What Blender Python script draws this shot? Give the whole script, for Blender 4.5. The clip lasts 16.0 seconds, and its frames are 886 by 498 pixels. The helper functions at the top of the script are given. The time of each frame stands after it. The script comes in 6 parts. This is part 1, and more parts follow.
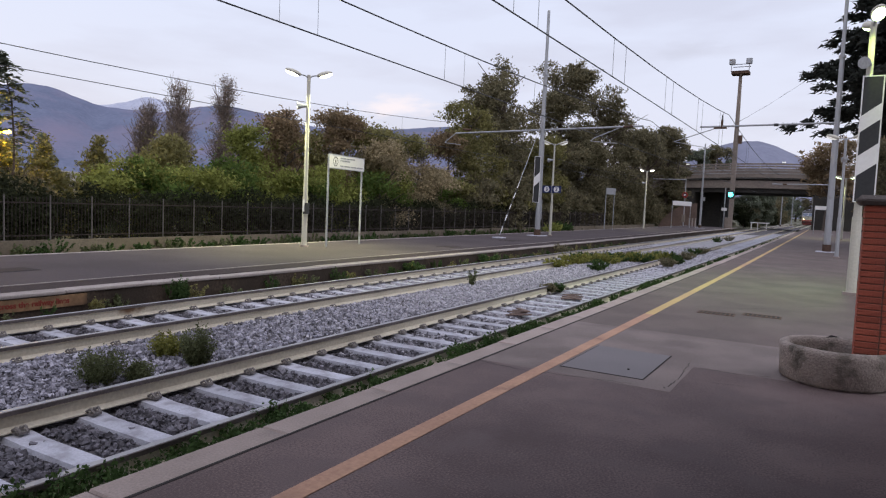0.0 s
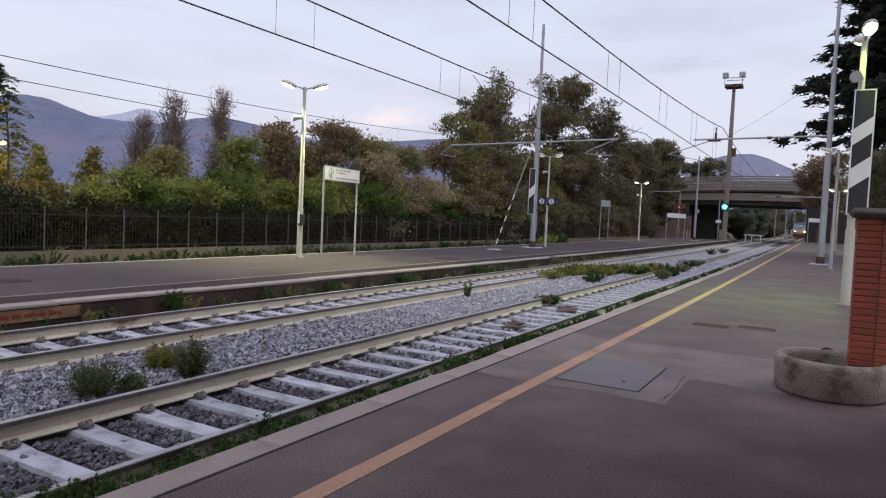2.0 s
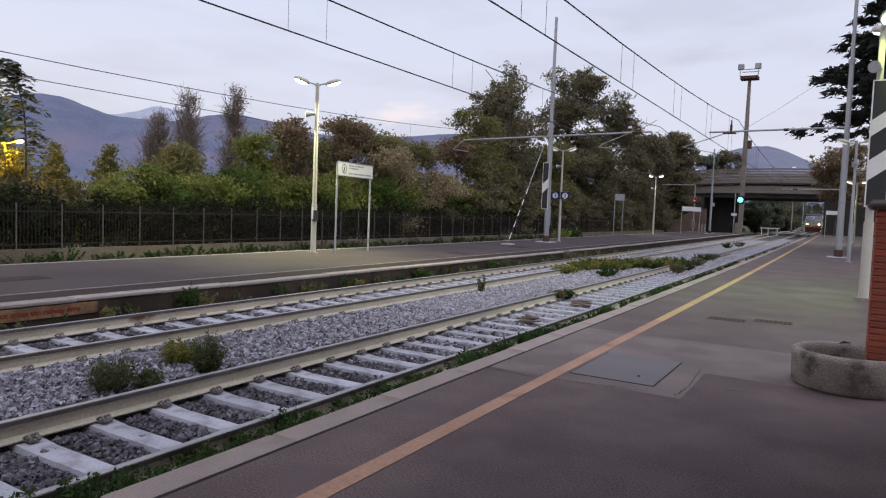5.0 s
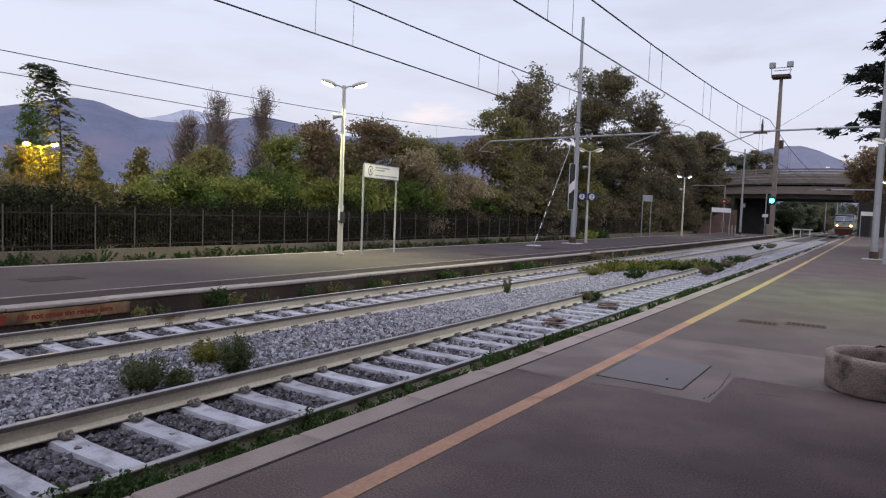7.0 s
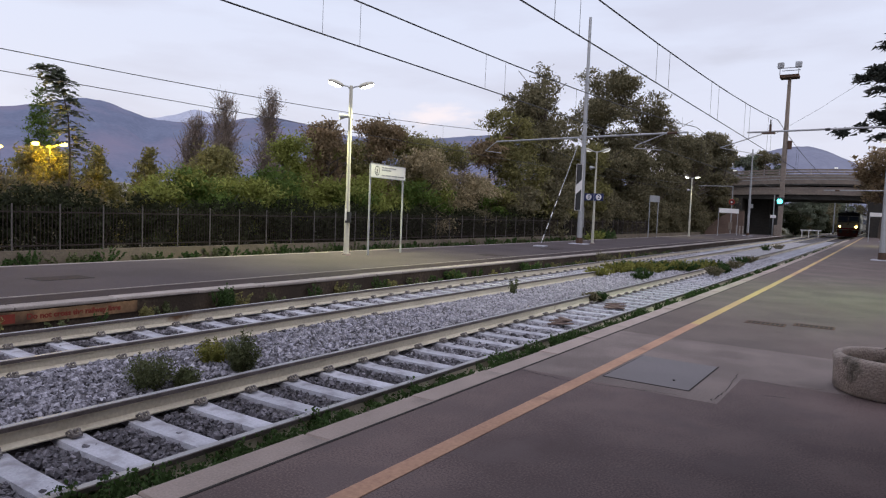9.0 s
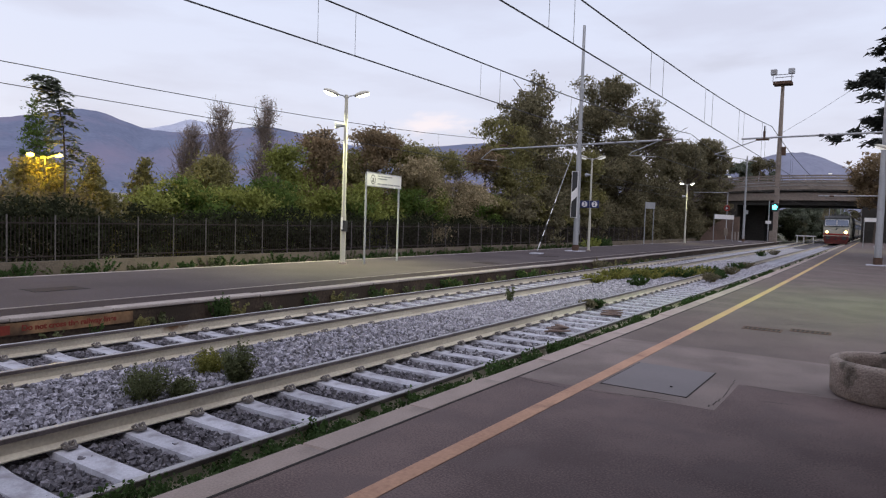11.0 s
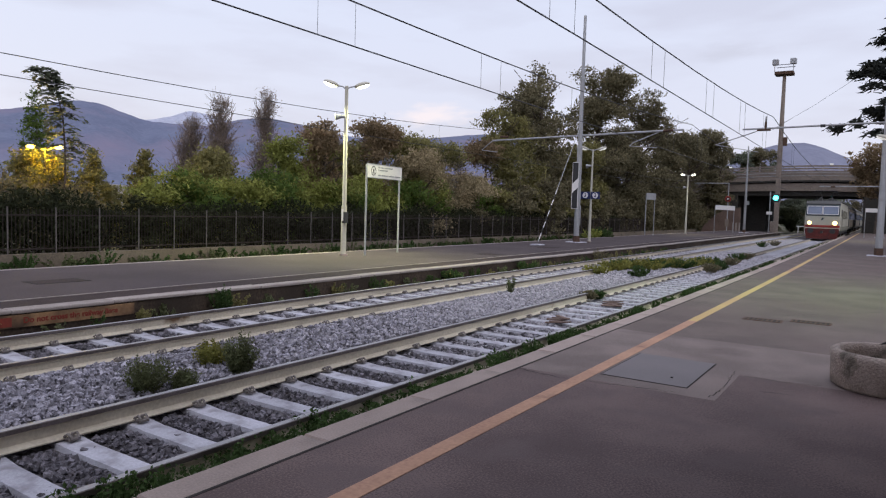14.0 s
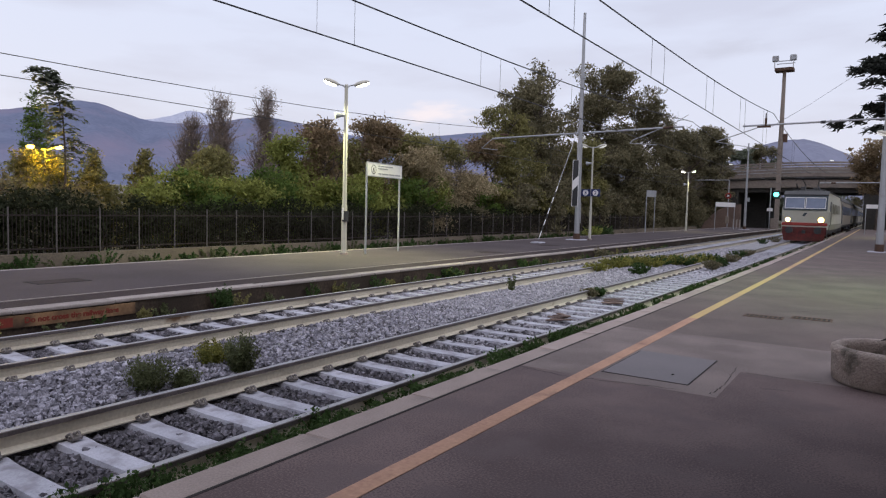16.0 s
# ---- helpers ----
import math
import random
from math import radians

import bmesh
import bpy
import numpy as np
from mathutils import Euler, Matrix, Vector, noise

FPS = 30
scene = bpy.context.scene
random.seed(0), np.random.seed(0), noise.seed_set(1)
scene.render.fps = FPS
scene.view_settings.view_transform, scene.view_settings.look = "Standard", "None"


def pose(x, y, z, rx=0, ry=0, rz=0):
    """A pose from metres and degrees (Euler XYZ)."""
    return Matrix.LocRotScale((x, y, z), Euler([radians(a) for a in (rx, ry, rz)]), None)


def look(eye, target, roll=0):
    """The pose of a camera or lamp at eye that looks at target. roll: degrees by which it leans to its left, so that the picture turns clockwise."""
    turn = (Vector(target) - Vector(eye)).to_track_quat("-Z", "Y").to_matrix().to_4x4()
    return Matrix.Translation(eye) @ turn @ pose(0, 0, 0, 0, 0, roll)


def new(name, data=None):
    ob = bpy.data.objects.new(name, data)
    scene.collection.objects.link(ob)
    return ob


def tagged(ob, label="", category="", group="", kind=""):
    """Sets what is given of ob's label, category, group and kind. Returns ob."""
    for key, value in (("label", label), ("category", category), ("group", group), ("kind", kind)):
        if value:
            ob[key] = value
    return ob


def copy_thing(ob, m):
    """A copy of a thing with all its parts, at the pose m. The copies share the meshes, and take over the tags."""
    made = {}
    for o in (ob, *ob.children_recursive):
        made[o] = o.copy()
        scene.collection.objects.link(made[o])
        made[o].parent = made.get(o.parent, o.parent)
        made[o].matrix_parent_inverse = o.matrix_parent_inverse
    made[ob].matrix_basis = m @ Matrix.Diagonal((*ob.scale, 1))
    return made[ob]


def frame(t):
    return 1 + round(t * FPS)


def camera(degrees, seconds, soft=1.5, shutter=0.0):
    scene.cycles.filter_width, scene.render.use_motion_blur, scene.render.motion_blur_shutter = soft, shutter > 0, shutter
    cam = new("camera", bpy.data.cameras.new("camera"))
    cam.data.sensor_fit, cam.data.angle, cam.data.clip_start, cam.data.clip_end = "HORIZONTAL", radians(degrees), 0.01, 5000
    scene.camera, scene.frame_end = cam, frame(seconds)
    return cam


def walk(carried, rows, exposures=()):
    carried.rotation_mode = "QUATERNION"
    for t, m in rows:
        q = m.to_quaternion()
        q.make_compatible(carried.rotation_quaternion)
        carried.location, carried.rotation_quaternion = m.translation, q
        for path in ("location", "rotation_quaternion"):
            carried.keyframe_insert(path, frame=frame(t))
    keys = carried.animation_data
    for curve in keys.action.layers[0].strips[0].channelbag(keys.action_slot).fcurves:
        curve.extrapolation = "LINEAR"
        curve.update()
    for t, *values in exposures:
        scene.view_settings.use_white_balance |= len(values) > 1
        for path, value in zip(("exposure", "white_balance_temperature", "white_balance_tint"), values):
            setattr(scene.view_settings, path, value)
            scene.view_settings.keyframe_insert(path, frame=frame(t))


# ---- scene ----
# ---------------------------------------------------------------- camera
cam = camera(66.565, 16.0, soft=1.2)
EYE = Vector((0.0, 0.0, 1.53))
ROWS = (
    (0.0, 30.082, -3.954, 2.503),
    (0.5, 30.115, -3.880, 2.591),
    (1.0, 29.861, -3.638, 2.614),
    (1.5, 29.586, -3.345, 2.675),
    (2.0, 29.722, -2.938, 2.603),
    (2.5, 29.936, -2.723, 2.532),
    (3.0, 30.163, -2.917, 2.483),
    (3.5, 30.208, -3.123, 2.464),
    (4.0, 30.104, -3.207, 2.363),
    (6.5, 32.770, -3.544, 2.077),
    (7.0, 33.039, -3.376, 2.145),
    (7.5, 33.079, -3.391, 2.097),
    (8.0, 33.019, -3.394, 2.145),
    (8.5, 33.315, -3.387, 2.366),
    (9.0, 33.582, -3.383, 2.241),
    (11.5, 33.318, -2.536, 1.780),
    (12.0, 33.572, -2.533, 1.893),
    (12.5, 33.613, -2.874, 2.103),
    (13.0, 33.436, -3.181, 1.880),
    (13.5, 33.328, -3.304, 1.805),
    (14.0, 33.335, -3.413, 1.731),
    (14.5, 33.390, -3.417, 1.670),
    (15.0, 33.477, -3.414, 1.558),
    (15.5, 33.451, -3.424, 1.670),
    (16.0, 33.372, -3.567, 1.459),
)

def aim(yaw, pitch, roll):
    y, p = radians(yaw), radians(pitch)
    ahead = Vector((-math.sin(y) * math.cos(p), math.cos(y) * math.cos(p), math.sin(p)))
    return look(EYE, EYE + ahead, roll)


walk(cam, [(t, aim(a, b, c)) for t, a, b, c in ROWS], [(0.0, 0.02), (1.5, -0.02), (2.5, -0.05), (3.5, -0.09), (4.2, -0.09), (6.5, -0.02), (9.0, 0.0), (12.5, 0.0), (16.0, -0.03)])

# ---------------------------------------------------------------- world and large lights
world = bpy.data.worlds.new("dusk_sky")
world.use_nodes = True
scene.world = world


def build_world():
    nt = world.node_tree
    nt.nodes.clear()
    N = nt.nodes.new
    out, bg = N("ShaderNodeOutputWorld"), N("ShaderNodeBackground")
    tc, sep = N("ShaderNodeTexCoord"), N("ShaderNodeSeparateXYZ")
    ramp = N("ShaderNodeValToRGB")
    nt.links.new(tc.outputs["Generated"], sep.inputs[0])
    nt.links.new(sep.outputs["Z"], ramp.inputs[0])
    e = ramp.color_ramp.elements
    e[0].position, e[0].color = 0.0, (0.76, 0.74, 0.87, 1)
    e[1].position, e[1].color = 1.0, (0.60, 0.65, 0.86, 1)
    for pos, col in ((0.10, (0.75, 0.765, 0.92, 1)), (0.30, (0.74, 0.785, 0.97, 1))):
        k = e.new(pos)
        k.color = col
    # thin grey-violet cloud veil
    mp, nz, cr = N("ShaderNodeMapping"), N("ShaderNodeTexNoise"), N("ShaderNodeValToRGB")
    mp.inputs["Scale"].default_value = (1.6, 1.6, 7.0)
    nz.inputs["Scale"].default_value, nz.inputs["Detail"].default_value = 2.2, 6
    nt.links.new(tc.outputs["Generated"], mp.inputs[0])
    nt.links.new(mp.outputs[0], nz.inputs["Vector"])
    nt.links.new(nz.outputs[0], cr.inputs[0])
    cr.color_ramp.elements[0].position, cr.color_ramp.elements[0].color = 0.36, (0.90, 0.88, 0.88, 1)
    cr.color_ramp.elements[1].position, cr.color_ramp.elements[1].color = 0.56, (1, 1, 1, 1)
    mix = N("ShaderNodeMix")
    mix.data_type, mix.blend_type = "RGBA", "MULTIPLY"
    mix.inputs["Factor"].default_value = 1.0
    nt.links.new(ramp.outputs[0], mix.inputs["A"])
    nt.links.new(cr.outputs[0], mix.inputs["B"])
    # a pale cumulus bank low over the hills
    last = mix.outputs["Result"]
    for az, el, width, tall, col, strength, thr in ((34.5, 7.9, 0.085, 0.024, (0.98, 0.88, 0.93, 1), 0.9, 0.30), (11.0, 12.6, 0.09, 0.020, (0.62, 0.63, 0.76, 1), 0.6, 0.35)):
        a, b = radians(az), radians(el)
        d = (-math.sin(a) * math.cos(b), math.cos(a) * math.cos(b), math.sin(b))
        sub, rot, scl = N("ShaderNodeVectorMath"), N("ShaderNodeVectorRotate"), N("ShaderNodeVectorMath")
        sub.operation, scl.operation = "SUBTRACT", "MULTIPLY"
        sub.inputs[1].default_value = d
        rot.rotation_type = "Z_AXIS"
        rot.inputs["Angle"].default_value = -a
        scl.inputs[1].default_value = (1 / width, 1 / width, 1 / tall)
        ln, n2, ad = N("ShaderNodeVectorMath"), N("ShaderNodeTexNoise"), N("ShaderNodeMath")
        ln.operation = "LENGTH"
        n2.inputs["Scale"].default_value, n2.inputs["Detail"].default_value = 1.6, 7
        nt.links.new(tc.outputs["Generated"], sub.inputs[0])
        nt.links.new(sub.outputs[0], rot.inputs["Vector"])
        nt.links.new(rot.outputs[0], scl.inputs[0])
        nt.links.new(scl.outputs[0], ln.inputs[0])
        nt.links.new(scl.outputs[0], n2.inputs["Vector"])
        ad.operation = "MULTIPLY_ADD"
        ad.inputs[1].default_value = -0.55
        nt.links.new(ln.outputs["Value"], ad.inputs[0])
        nt.links.new(n2.outputs[0], ad.inputs[2])
        mr = N("ShaderNodeMapRange")
        mr.interpolation_type = "SMOOTHSTEP"
        mr.inputs["From Min"].default_value, mr.inputs["From Max"].default_value = thr - 0.25, thr + 0.2
        mr.inputs["To Max"].default_value = strength
        nt.links.new(ad.outputs[0], mr.inputs["Value"])
        m2 = N("ShaderNodeMix")
        m2.data_type = "RGBA"
        nt.links.new(mr.outputs[0], m2.inputs["Factor"])
        nt.links.new(last, m2.inputs["A"])
        m2.inputs["B"].default_value = col
        last = m2.outputs["Result"]
    sky, add, bg2 = N("ShaderNodeTexSky"), N("ShaderNodeAddShader"), N("ShaderNodeBackground")
    sky.sky_type, sky.sun_disc = "NISHITA", False
    sky.sun_elevation, sky.sun_rotation = radians(3), radians(250)
    bg2.inputs["Strength"].default_value = 0.03
    nt.links.new(sky.outputs[0], bg2.inputs[0])
    nt.links.new(last, bg.inputs["Color"])
    bg.inputs["Strength"].default_value = 0.97
    nt.links.new(bg.outputs[0], add.inputs[0])
    nt.links.new(bg2.outputs[0], add.inputs[1])
    nt.links.new(add.outputs[0], out.inputs["Surface"])


build_world()
sun = new("sun", bpy.data.lights.new("sun", "SUN"))
sun.data.energy, sun.data.angle, sun.data.color = 1.5, radians(75), (1.0, 0.94, 0.93)
sun.matrix_world = look((0, 0, 50), (-24, 14, 0))


def lamp_light(name, at, watts, colour, cone=118, radius=0.12):
    """A lantern that throws its light down."""
    ob = new(name, bpy.data.lights.new(name, "SPOT"))
    ob.data.energy, ob.data.color, ob.data.shadow_soft_size = watts, colour, radius
    ob.data.spot_size, ob.data.spot_blend = radians(cone), 1.0
    ob.location = at
    return ob


lamp_light("platform_lamp_light", (0.30, 16.75, 5.36), 560, (0.46, 1.0, 0.24), 122)
lamp_light("platform_lamp_light", (0.40, 15.72, 5.36), 130, (0.72, 1.0, 0.22), 140)
lamp_light("platform_lamp_light", (-15.2, 15.6, 5.15), 1500, (0.97, 1.0, 0.50), 130)
lamp_light("platform_lamp_light", (-13.9, 17.0, 5.15), 1500, (0.97, 1.0, 0.50), 130)
lamp_light("platform_lamp_light", (-14.3, 61.0, 4.7), 700, (1.0, 0.98, 0.5))
lamp_light("platform_lamp_light", (0.0, 60.0, 4.4), 500, (0.9, 1.0, 0.4))
street = new("street_lamp_light", bpy.data.lights.new("street_lamp_light", "POINT"))
street.data.energy, street.data.color, street.data.shadow_soft_size = 380, (1.0, 0.66, 0.03), 0.15
street.location = (-28.0, 13.85, 3.4)

# ---------------------------------------------------------------- materials
MATS = {}


def mat(name, c1, c2=None, rough=0.8, metal=0.0, scale=3.0, fine=40.0, bump=0.0, bump_scale=60.0, vary=0.0, emit=None, power=0.0, spec=0.4, streak=None, third=None, third_scale=0.6, third_at=(0.5, 0.62), island=0.0, span=(0.76, 1.24)):
    """A node material: two colours mixed by coarse and fine noise, fine relief, an optional third stain colour."""
    if name in MATS:
        return MATS[name]
    m = bpy.data.materials.new(name)
    m.use_nodes = True
    nt = m.node_tree
    N, L = nt.nodes.new, nt.links.new
    b = nt.nodes["Principled BSDF"]
    b.inputs["Roughness"].default_value, b.inputs["Metallic"].default_value = rough, metal
    b.inputs["Specular IOR Level"].default_value = spec
    c2 = c2 or tuple(v * 0.75 for v in c1)
    tc, mp = N("ShaderNodeTexCoord"), N("ShaderNodeMapping")
    L(tc.outputs["Object"], mp.inputs[0])
    if streak:
        mp.inputs["Scale"].default_value = streak
    n1, n2, sm = N("ShaderNodeTexNoise"), N("ShaderNodeTexNoise"), N("ShaderNodeMath")
    n1.inputs["Scale"].default_value, n1.inputs["Detail"].default_value = scale, 5
    n2.inputs["Scale"].default_value, n2.inputs["Detail"].default_value = fine, 3
    L(mp.outputs[0], n1.inputs["Vector"])
    L(tc.outputs["Object"], n2.inputs["Vector"])
    sm.operation = "ADD"
    L(n1.outputs[0], sm.inputs[0])
    L(n2.outputs[0], sm.inputs[1])
    mr = N("ShaderNodeMapRange")
    mr.inputs["From Min"].default_value, mr.inputs["From Max"].default_value = span
    L(sm.outputs[0], mr.inputs["Value"])
    mx = N("ShaderNodeMix")
    mx.data_type = "RGBA"
    mx.inputs["A"].default_value, mx.inputs["B"].default_value = (*c1, 1), (*c2, 1)
    L(mr.outputs[0], mx.inputs["Factor"])
    col = mx.outputs["Result"]
    if third:
        n3, r3, m3 = N("ShaderNodeTexNoise"), N("ShaderNodeMapRange"), N("ShaderNodeMix")
        n3.inputs["Scale"].default_value, n3.inputs["Detail"].default_value = third_scale, 6
        L(tc.outputs["Object"], n3.inputs["Vector"])
        r3.inputs["From Min"].default_value, r3.inputs["From Max"].default_value = third_at
        L(n3.outputs[0], r3.inputs["Value"])
        m3.data_type = "RGBA"
        L(r3.outputs[0], m3.inputs["Factor"])
        L(col, m3.inputs["A"])
        m3.inputs["B"].default_value = (*third, 1)
        col = m3.outputs["Result"]
    for amount, node, out in ((vary, "ShaderNodeObjectInfo", "Random"), (island, "ShaderNodeNewGeometry", "Random Per Island")):
        if amount:
            oi, r2, hv = N(node), N("ShaderNodeMapRange"), N("ShaderNodeHueSaturation")
            r2.inputs["To Min"].default_value, r2.inputs["To Max"].default_value = 1 - amount, 1 + amount
            L(oi.outputs[out], r2.inputs["Value"])
            L(r2.outputs[0], hv.inputs["Value"])
            L(col, hv.inputs["Color"])
            col = hv.outputs[0]
    L(col, b.inputs["Base Color"])
    if bump:
        n4, bp = N("ShaderNodeTexNoise"), N("ShaderNodeBump")
        n4.inputs["Scale"].default_value, n4.inputs["Detail"].default_value = bump_scale, 4
        L(tc.outputs["Object"], n4.inputs["Vector"])
        L(n4.outputs[0], bp.inputs["Height"])
        bp.inputs["Strength"].default_value, bp.inputs["Distance"].default_value = bump, 0.02
        L(bp.outputs[0], b.inputs["Normal"])
    if emit:
        b.inputs["Emission Color"].default_value, b.inputs["Emission Strength"].default_value = (*emit, 1), power
    MATS[name] = m
    return m


ASPHALT = mat("worn_asphalt", (0.152, 0.121, 0.112), (0.108, 0.086, 0.080), 0.78, scale=1.1, fine=70, bump=0.32, bump_scale=150, third=(0.120, 0.090, 0.086), third_scale=0.5, third_at=(0.45, 0.72), span=(0.88, 1.12), spec=0.2)
ASPHALT_DARK = mat("dark_asphalt_patch", (0.162, 0.119, 0.115), (0.092, 0.066, 0.066), 0.75, scale=0.9, fine=70, bump=0.32, bump_scale=150, third=(0.12, 0.09, 0.09), third_scale=2.2, third_at=(0.5, 0.7), span=(0.88, 1.12), spec=0.2)
ASPHALT_PALE = mat("pale_asphalt_patch", (0.225, 0.184, 0.172), (0.155, 0.126, 0.119), 0.8, scale=1.1, fine=70, bump=0.32, bump_scale=150, third=(0.125, 0.100, 0.096), third_scale=1.0, third_at=(0.52, 0.72), span=(0.88, 1.12), spec=0.2)
FAR_PAVE = mat("far_platform_paving", (0.085, 0.069, 0.072), (0.054, 0.043, 0.046), 0.8, scale=0.5, fine=50, bump=0.15, third=(0.062, 0.05, 0.052), third_scale=0.5, third_at=(0.52, 0.7), spec=0.12)
FAR_BAND = mat("far_platform_dark_band", (0.052, 0.038, 0.038), (0.034, 0.025, 0.026), 0.8, scale=1, fine=60, bump=0.15, spec=0.1)
KERB = mat("kerb_stone", (0.37, 0.30, 0.272), (0.26, 0.21, 0.19), 0.85, scale=2.5, fine=70, bump=0.3, vary=0.10, third=(0.17, 0.15, 0.14), third_scale=1.2, third_at=(0.55, 0.75))
KERB_PALE = mat("pale_kerb_stone", (0.35, 0.305, 0.285), (0.23, 0.20, 0.185), 0.85, scale=2.5, fine=50, bump=0.3, vary=0.12, third=(0.2, 0.18, 0.16), third_scale=1.0, third_at=(0.55, 0.75))
# Very dark brown with upright streaks and random blotches.
FACE_DARK = mat("dark_streaky_platform_face", (0.095, 0.072, 0.055), (0.038, 0.029, 0.024), 0.9, scale=1.2, fine=20, bump=0.4, bump_scale=25, streak=(1, 1, 0.3), third=(0.05, 0.04, 0.032), third_scale=0.9, third_at=(0.45, 0.6), vary=0.15, spec=0.1)
LINE = mat("worn_yellow_line", (0.50, 0.36, 0.15), (0.42, 0.29, 0.14), 0.8, scale=0.35, fine=60, bump=0.15, bump_scale=140, third=(0.40, 0.25, 0.15), third_scale=0.3, third_at=(0.5, 0.66))
CONCRETE = mat("pale_concrete", (0.47, 0.47, 0.53), (0.35, 0.348, 0.40), 0.85, scale=3, fine=50, bump=0.3, vary=0.12, third=(0.27, 0.26, 0.29), third_scale=5.0, third_at=(0.52, 0.66))
PLANTER = mat("weathered_concrete_ring", (0.33, 0.28, 0.25), (0.20, 0.165, 0.145), 0.9, scale=5, fine=60, bump=0.7, bump_scale=45, third=(0.09, 0.08, 0.065), third_scale=5, third_at=(0.55, 0.7))
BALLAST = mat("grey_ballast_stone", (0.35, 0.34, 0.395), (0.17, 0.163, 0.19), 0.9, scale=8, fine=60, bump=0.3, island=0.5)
BALLAST_PALE = mat("pale_ballast_stone", (0.41, 0.395, 0.435), (0.29, 0.28, 0.31), 0.9, scale=8, fine=60, bump=0.3, island=0.34)
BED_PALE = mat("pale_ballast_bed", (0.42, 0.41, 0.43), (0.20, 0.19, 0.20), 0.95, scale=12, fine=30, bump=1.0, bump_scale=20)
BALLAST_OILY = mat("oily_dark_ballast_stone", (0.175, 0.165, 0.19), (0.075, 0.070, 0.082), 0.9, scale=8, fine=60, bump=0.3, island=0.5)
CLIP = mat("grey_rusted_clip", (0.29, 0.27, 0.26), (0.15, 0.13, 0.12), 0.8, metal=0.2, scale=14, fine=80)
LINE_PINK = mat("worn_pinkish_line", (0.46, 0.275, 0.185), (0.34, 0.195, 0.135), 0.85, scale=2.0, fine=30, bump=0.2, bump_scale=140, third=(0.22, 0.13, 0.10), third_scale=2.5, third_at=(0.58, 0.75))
# Dark plaster, so the unseen light-blocking walls bounce little.
BLOCKER = mat("dull_blocker_plaster", (0.13, 0.085, 0.065), (0.10, 0.066, 0.052), 0.9, scale=1.0, fine=20, bump=0.2)
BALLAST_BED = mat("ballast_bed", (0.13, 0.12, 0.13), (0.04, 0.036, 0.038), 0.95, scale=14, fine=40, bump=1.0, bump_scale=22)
RAIL_WEB = mat("dusty_cream_rail_web", (0.60, 0.55, 0.45), (0.45, 0.405, 0.33), 0.75, scale=1.5, fine=30, bump=0.15, third=(0.17, 0.10, 0.055), third_scale=0.9, third_at=(0.68, 0.74))
RAIL_HEAD = mat("worn_steel_rail_head", (0.17, 0.145, 0.14), (0.10, 0.085, 0.08), 0.42, metal=0.5, scale=4, fine=60, spec=0.5)
RAIL_TOP = mat("polished_rail_top", (0.40, 0.39, 0.40), (0.30, 0.29, 0.30), 0.5, metal=0.6, scale=2, fine=40)
RUST = mat("rusty_iron", (0.13, 0.075, 0.05), (0.07, 0.045, 0.035), 0.85, metal=0.3, scale=12, fine=80, bump=0.4)
SOIL = mat("dry_soil_and_scrub", (0.11, 0.10, 0.065), (0.07, 0.075, 0.04), 0.95, scale=0.7, fine=14, bump=0.8, bump_scale=9)
GALV = mat("galvanised_steel", (0.42, 0.43, 0.45), (0.32, 0.325, 0.34), 0.5, metal=0.55, scale=3, fine=30, streak=(1, 1, 0.2), third=(0.22, 0.19, 0.17), third_scale=1.4, third_at=(0.6, 0.72))
PALE_PAINT = mat("pale_cream_paint", (0.52, 0.50, 0.43), (0.43, 0.41, 0.35), 0.5, scale=2, fine=30, streak=(1, 1, 0.3))
DARK_METAL = mat("dark_grey_metal", (0.06, 0.06, 0.065), (0.04, 0.04, 0.043), 0.55, metal=0.4, scale=6, fine=40)
FENCE = mat("rusty_brown_fence", (0.042, 0.030, 0.027), (0.026, 0.019, 0.017), 0.8, metal=0.2, scale=5, fine=40)
FENCE_POST = mat("grey_fence_post", (0.13, 0.115, 0.112), (0.09, 0.078, 0.075), 0.8, scale=4, fine=40)
WALL = mat("stained_low_wall", (0.205, 0.17, 0.135), (0.11, 0.09, 0.072), 0.9, scale=1.0, fine=25, bump=0.4, third=(0.16, 0.13, 0.10), third_scale=0.8, third_at=(0.52, 0.7), spec=0.15)
WHITE_SIGN = mat("white_enamel", (0.72, 0.70, 0.70), (0.66, 0.64, 0.64), 0.4, scale=2, fine=20)
BLACK_SIGN = mat("black_enamel", (0.02, 0.02, 0.022), (0.03, 0.03, 0.032), 0.5, scale=2, fine=20)
RED_SIGN = mat("red_enamel", (0.42, 0.04, 0.03), (0.35, 0.035, 0.03), 0.5)
BLUE_SIGN = mat("dark_blue_enamel", (0.025, 0.035, 0.12), (0.02, 0.03, 0.10), 0.4)
GREY_INK = mat("grey_ink", (0.28, 0.28, 0.30), (0.25, 0.25, 0.27), 0.6)
TAN_SIGN = mat("faded_tan_board", (0.36, 0.22, 0.12), (0.26, 0.155, 0.085), 0.8, scale=1.5, fine=20, third=(0.075, 0.05, 0.036), third_scale=1.1, third_at=(0.44, 0.60), spec=0.12)
RED_INK = mat("faded_red_ink", (0.22, 0.035, 0.02), (0.17, 0.028, 0.016), 0.7)
BRICK = mat("red_brick", (0.34, 0.085, 0.05), (0.24, 0.06, 0.038), 0.85, scale=9, fine=70, bump=0.5, bump_scale=70, vary=0.14)
MORTAR = mat("dark_mortar", (0.17, 0.075, 0.055), (0.12, 0.055, 0.042), 0.95, scale=9, fine=60, bump=0.3)
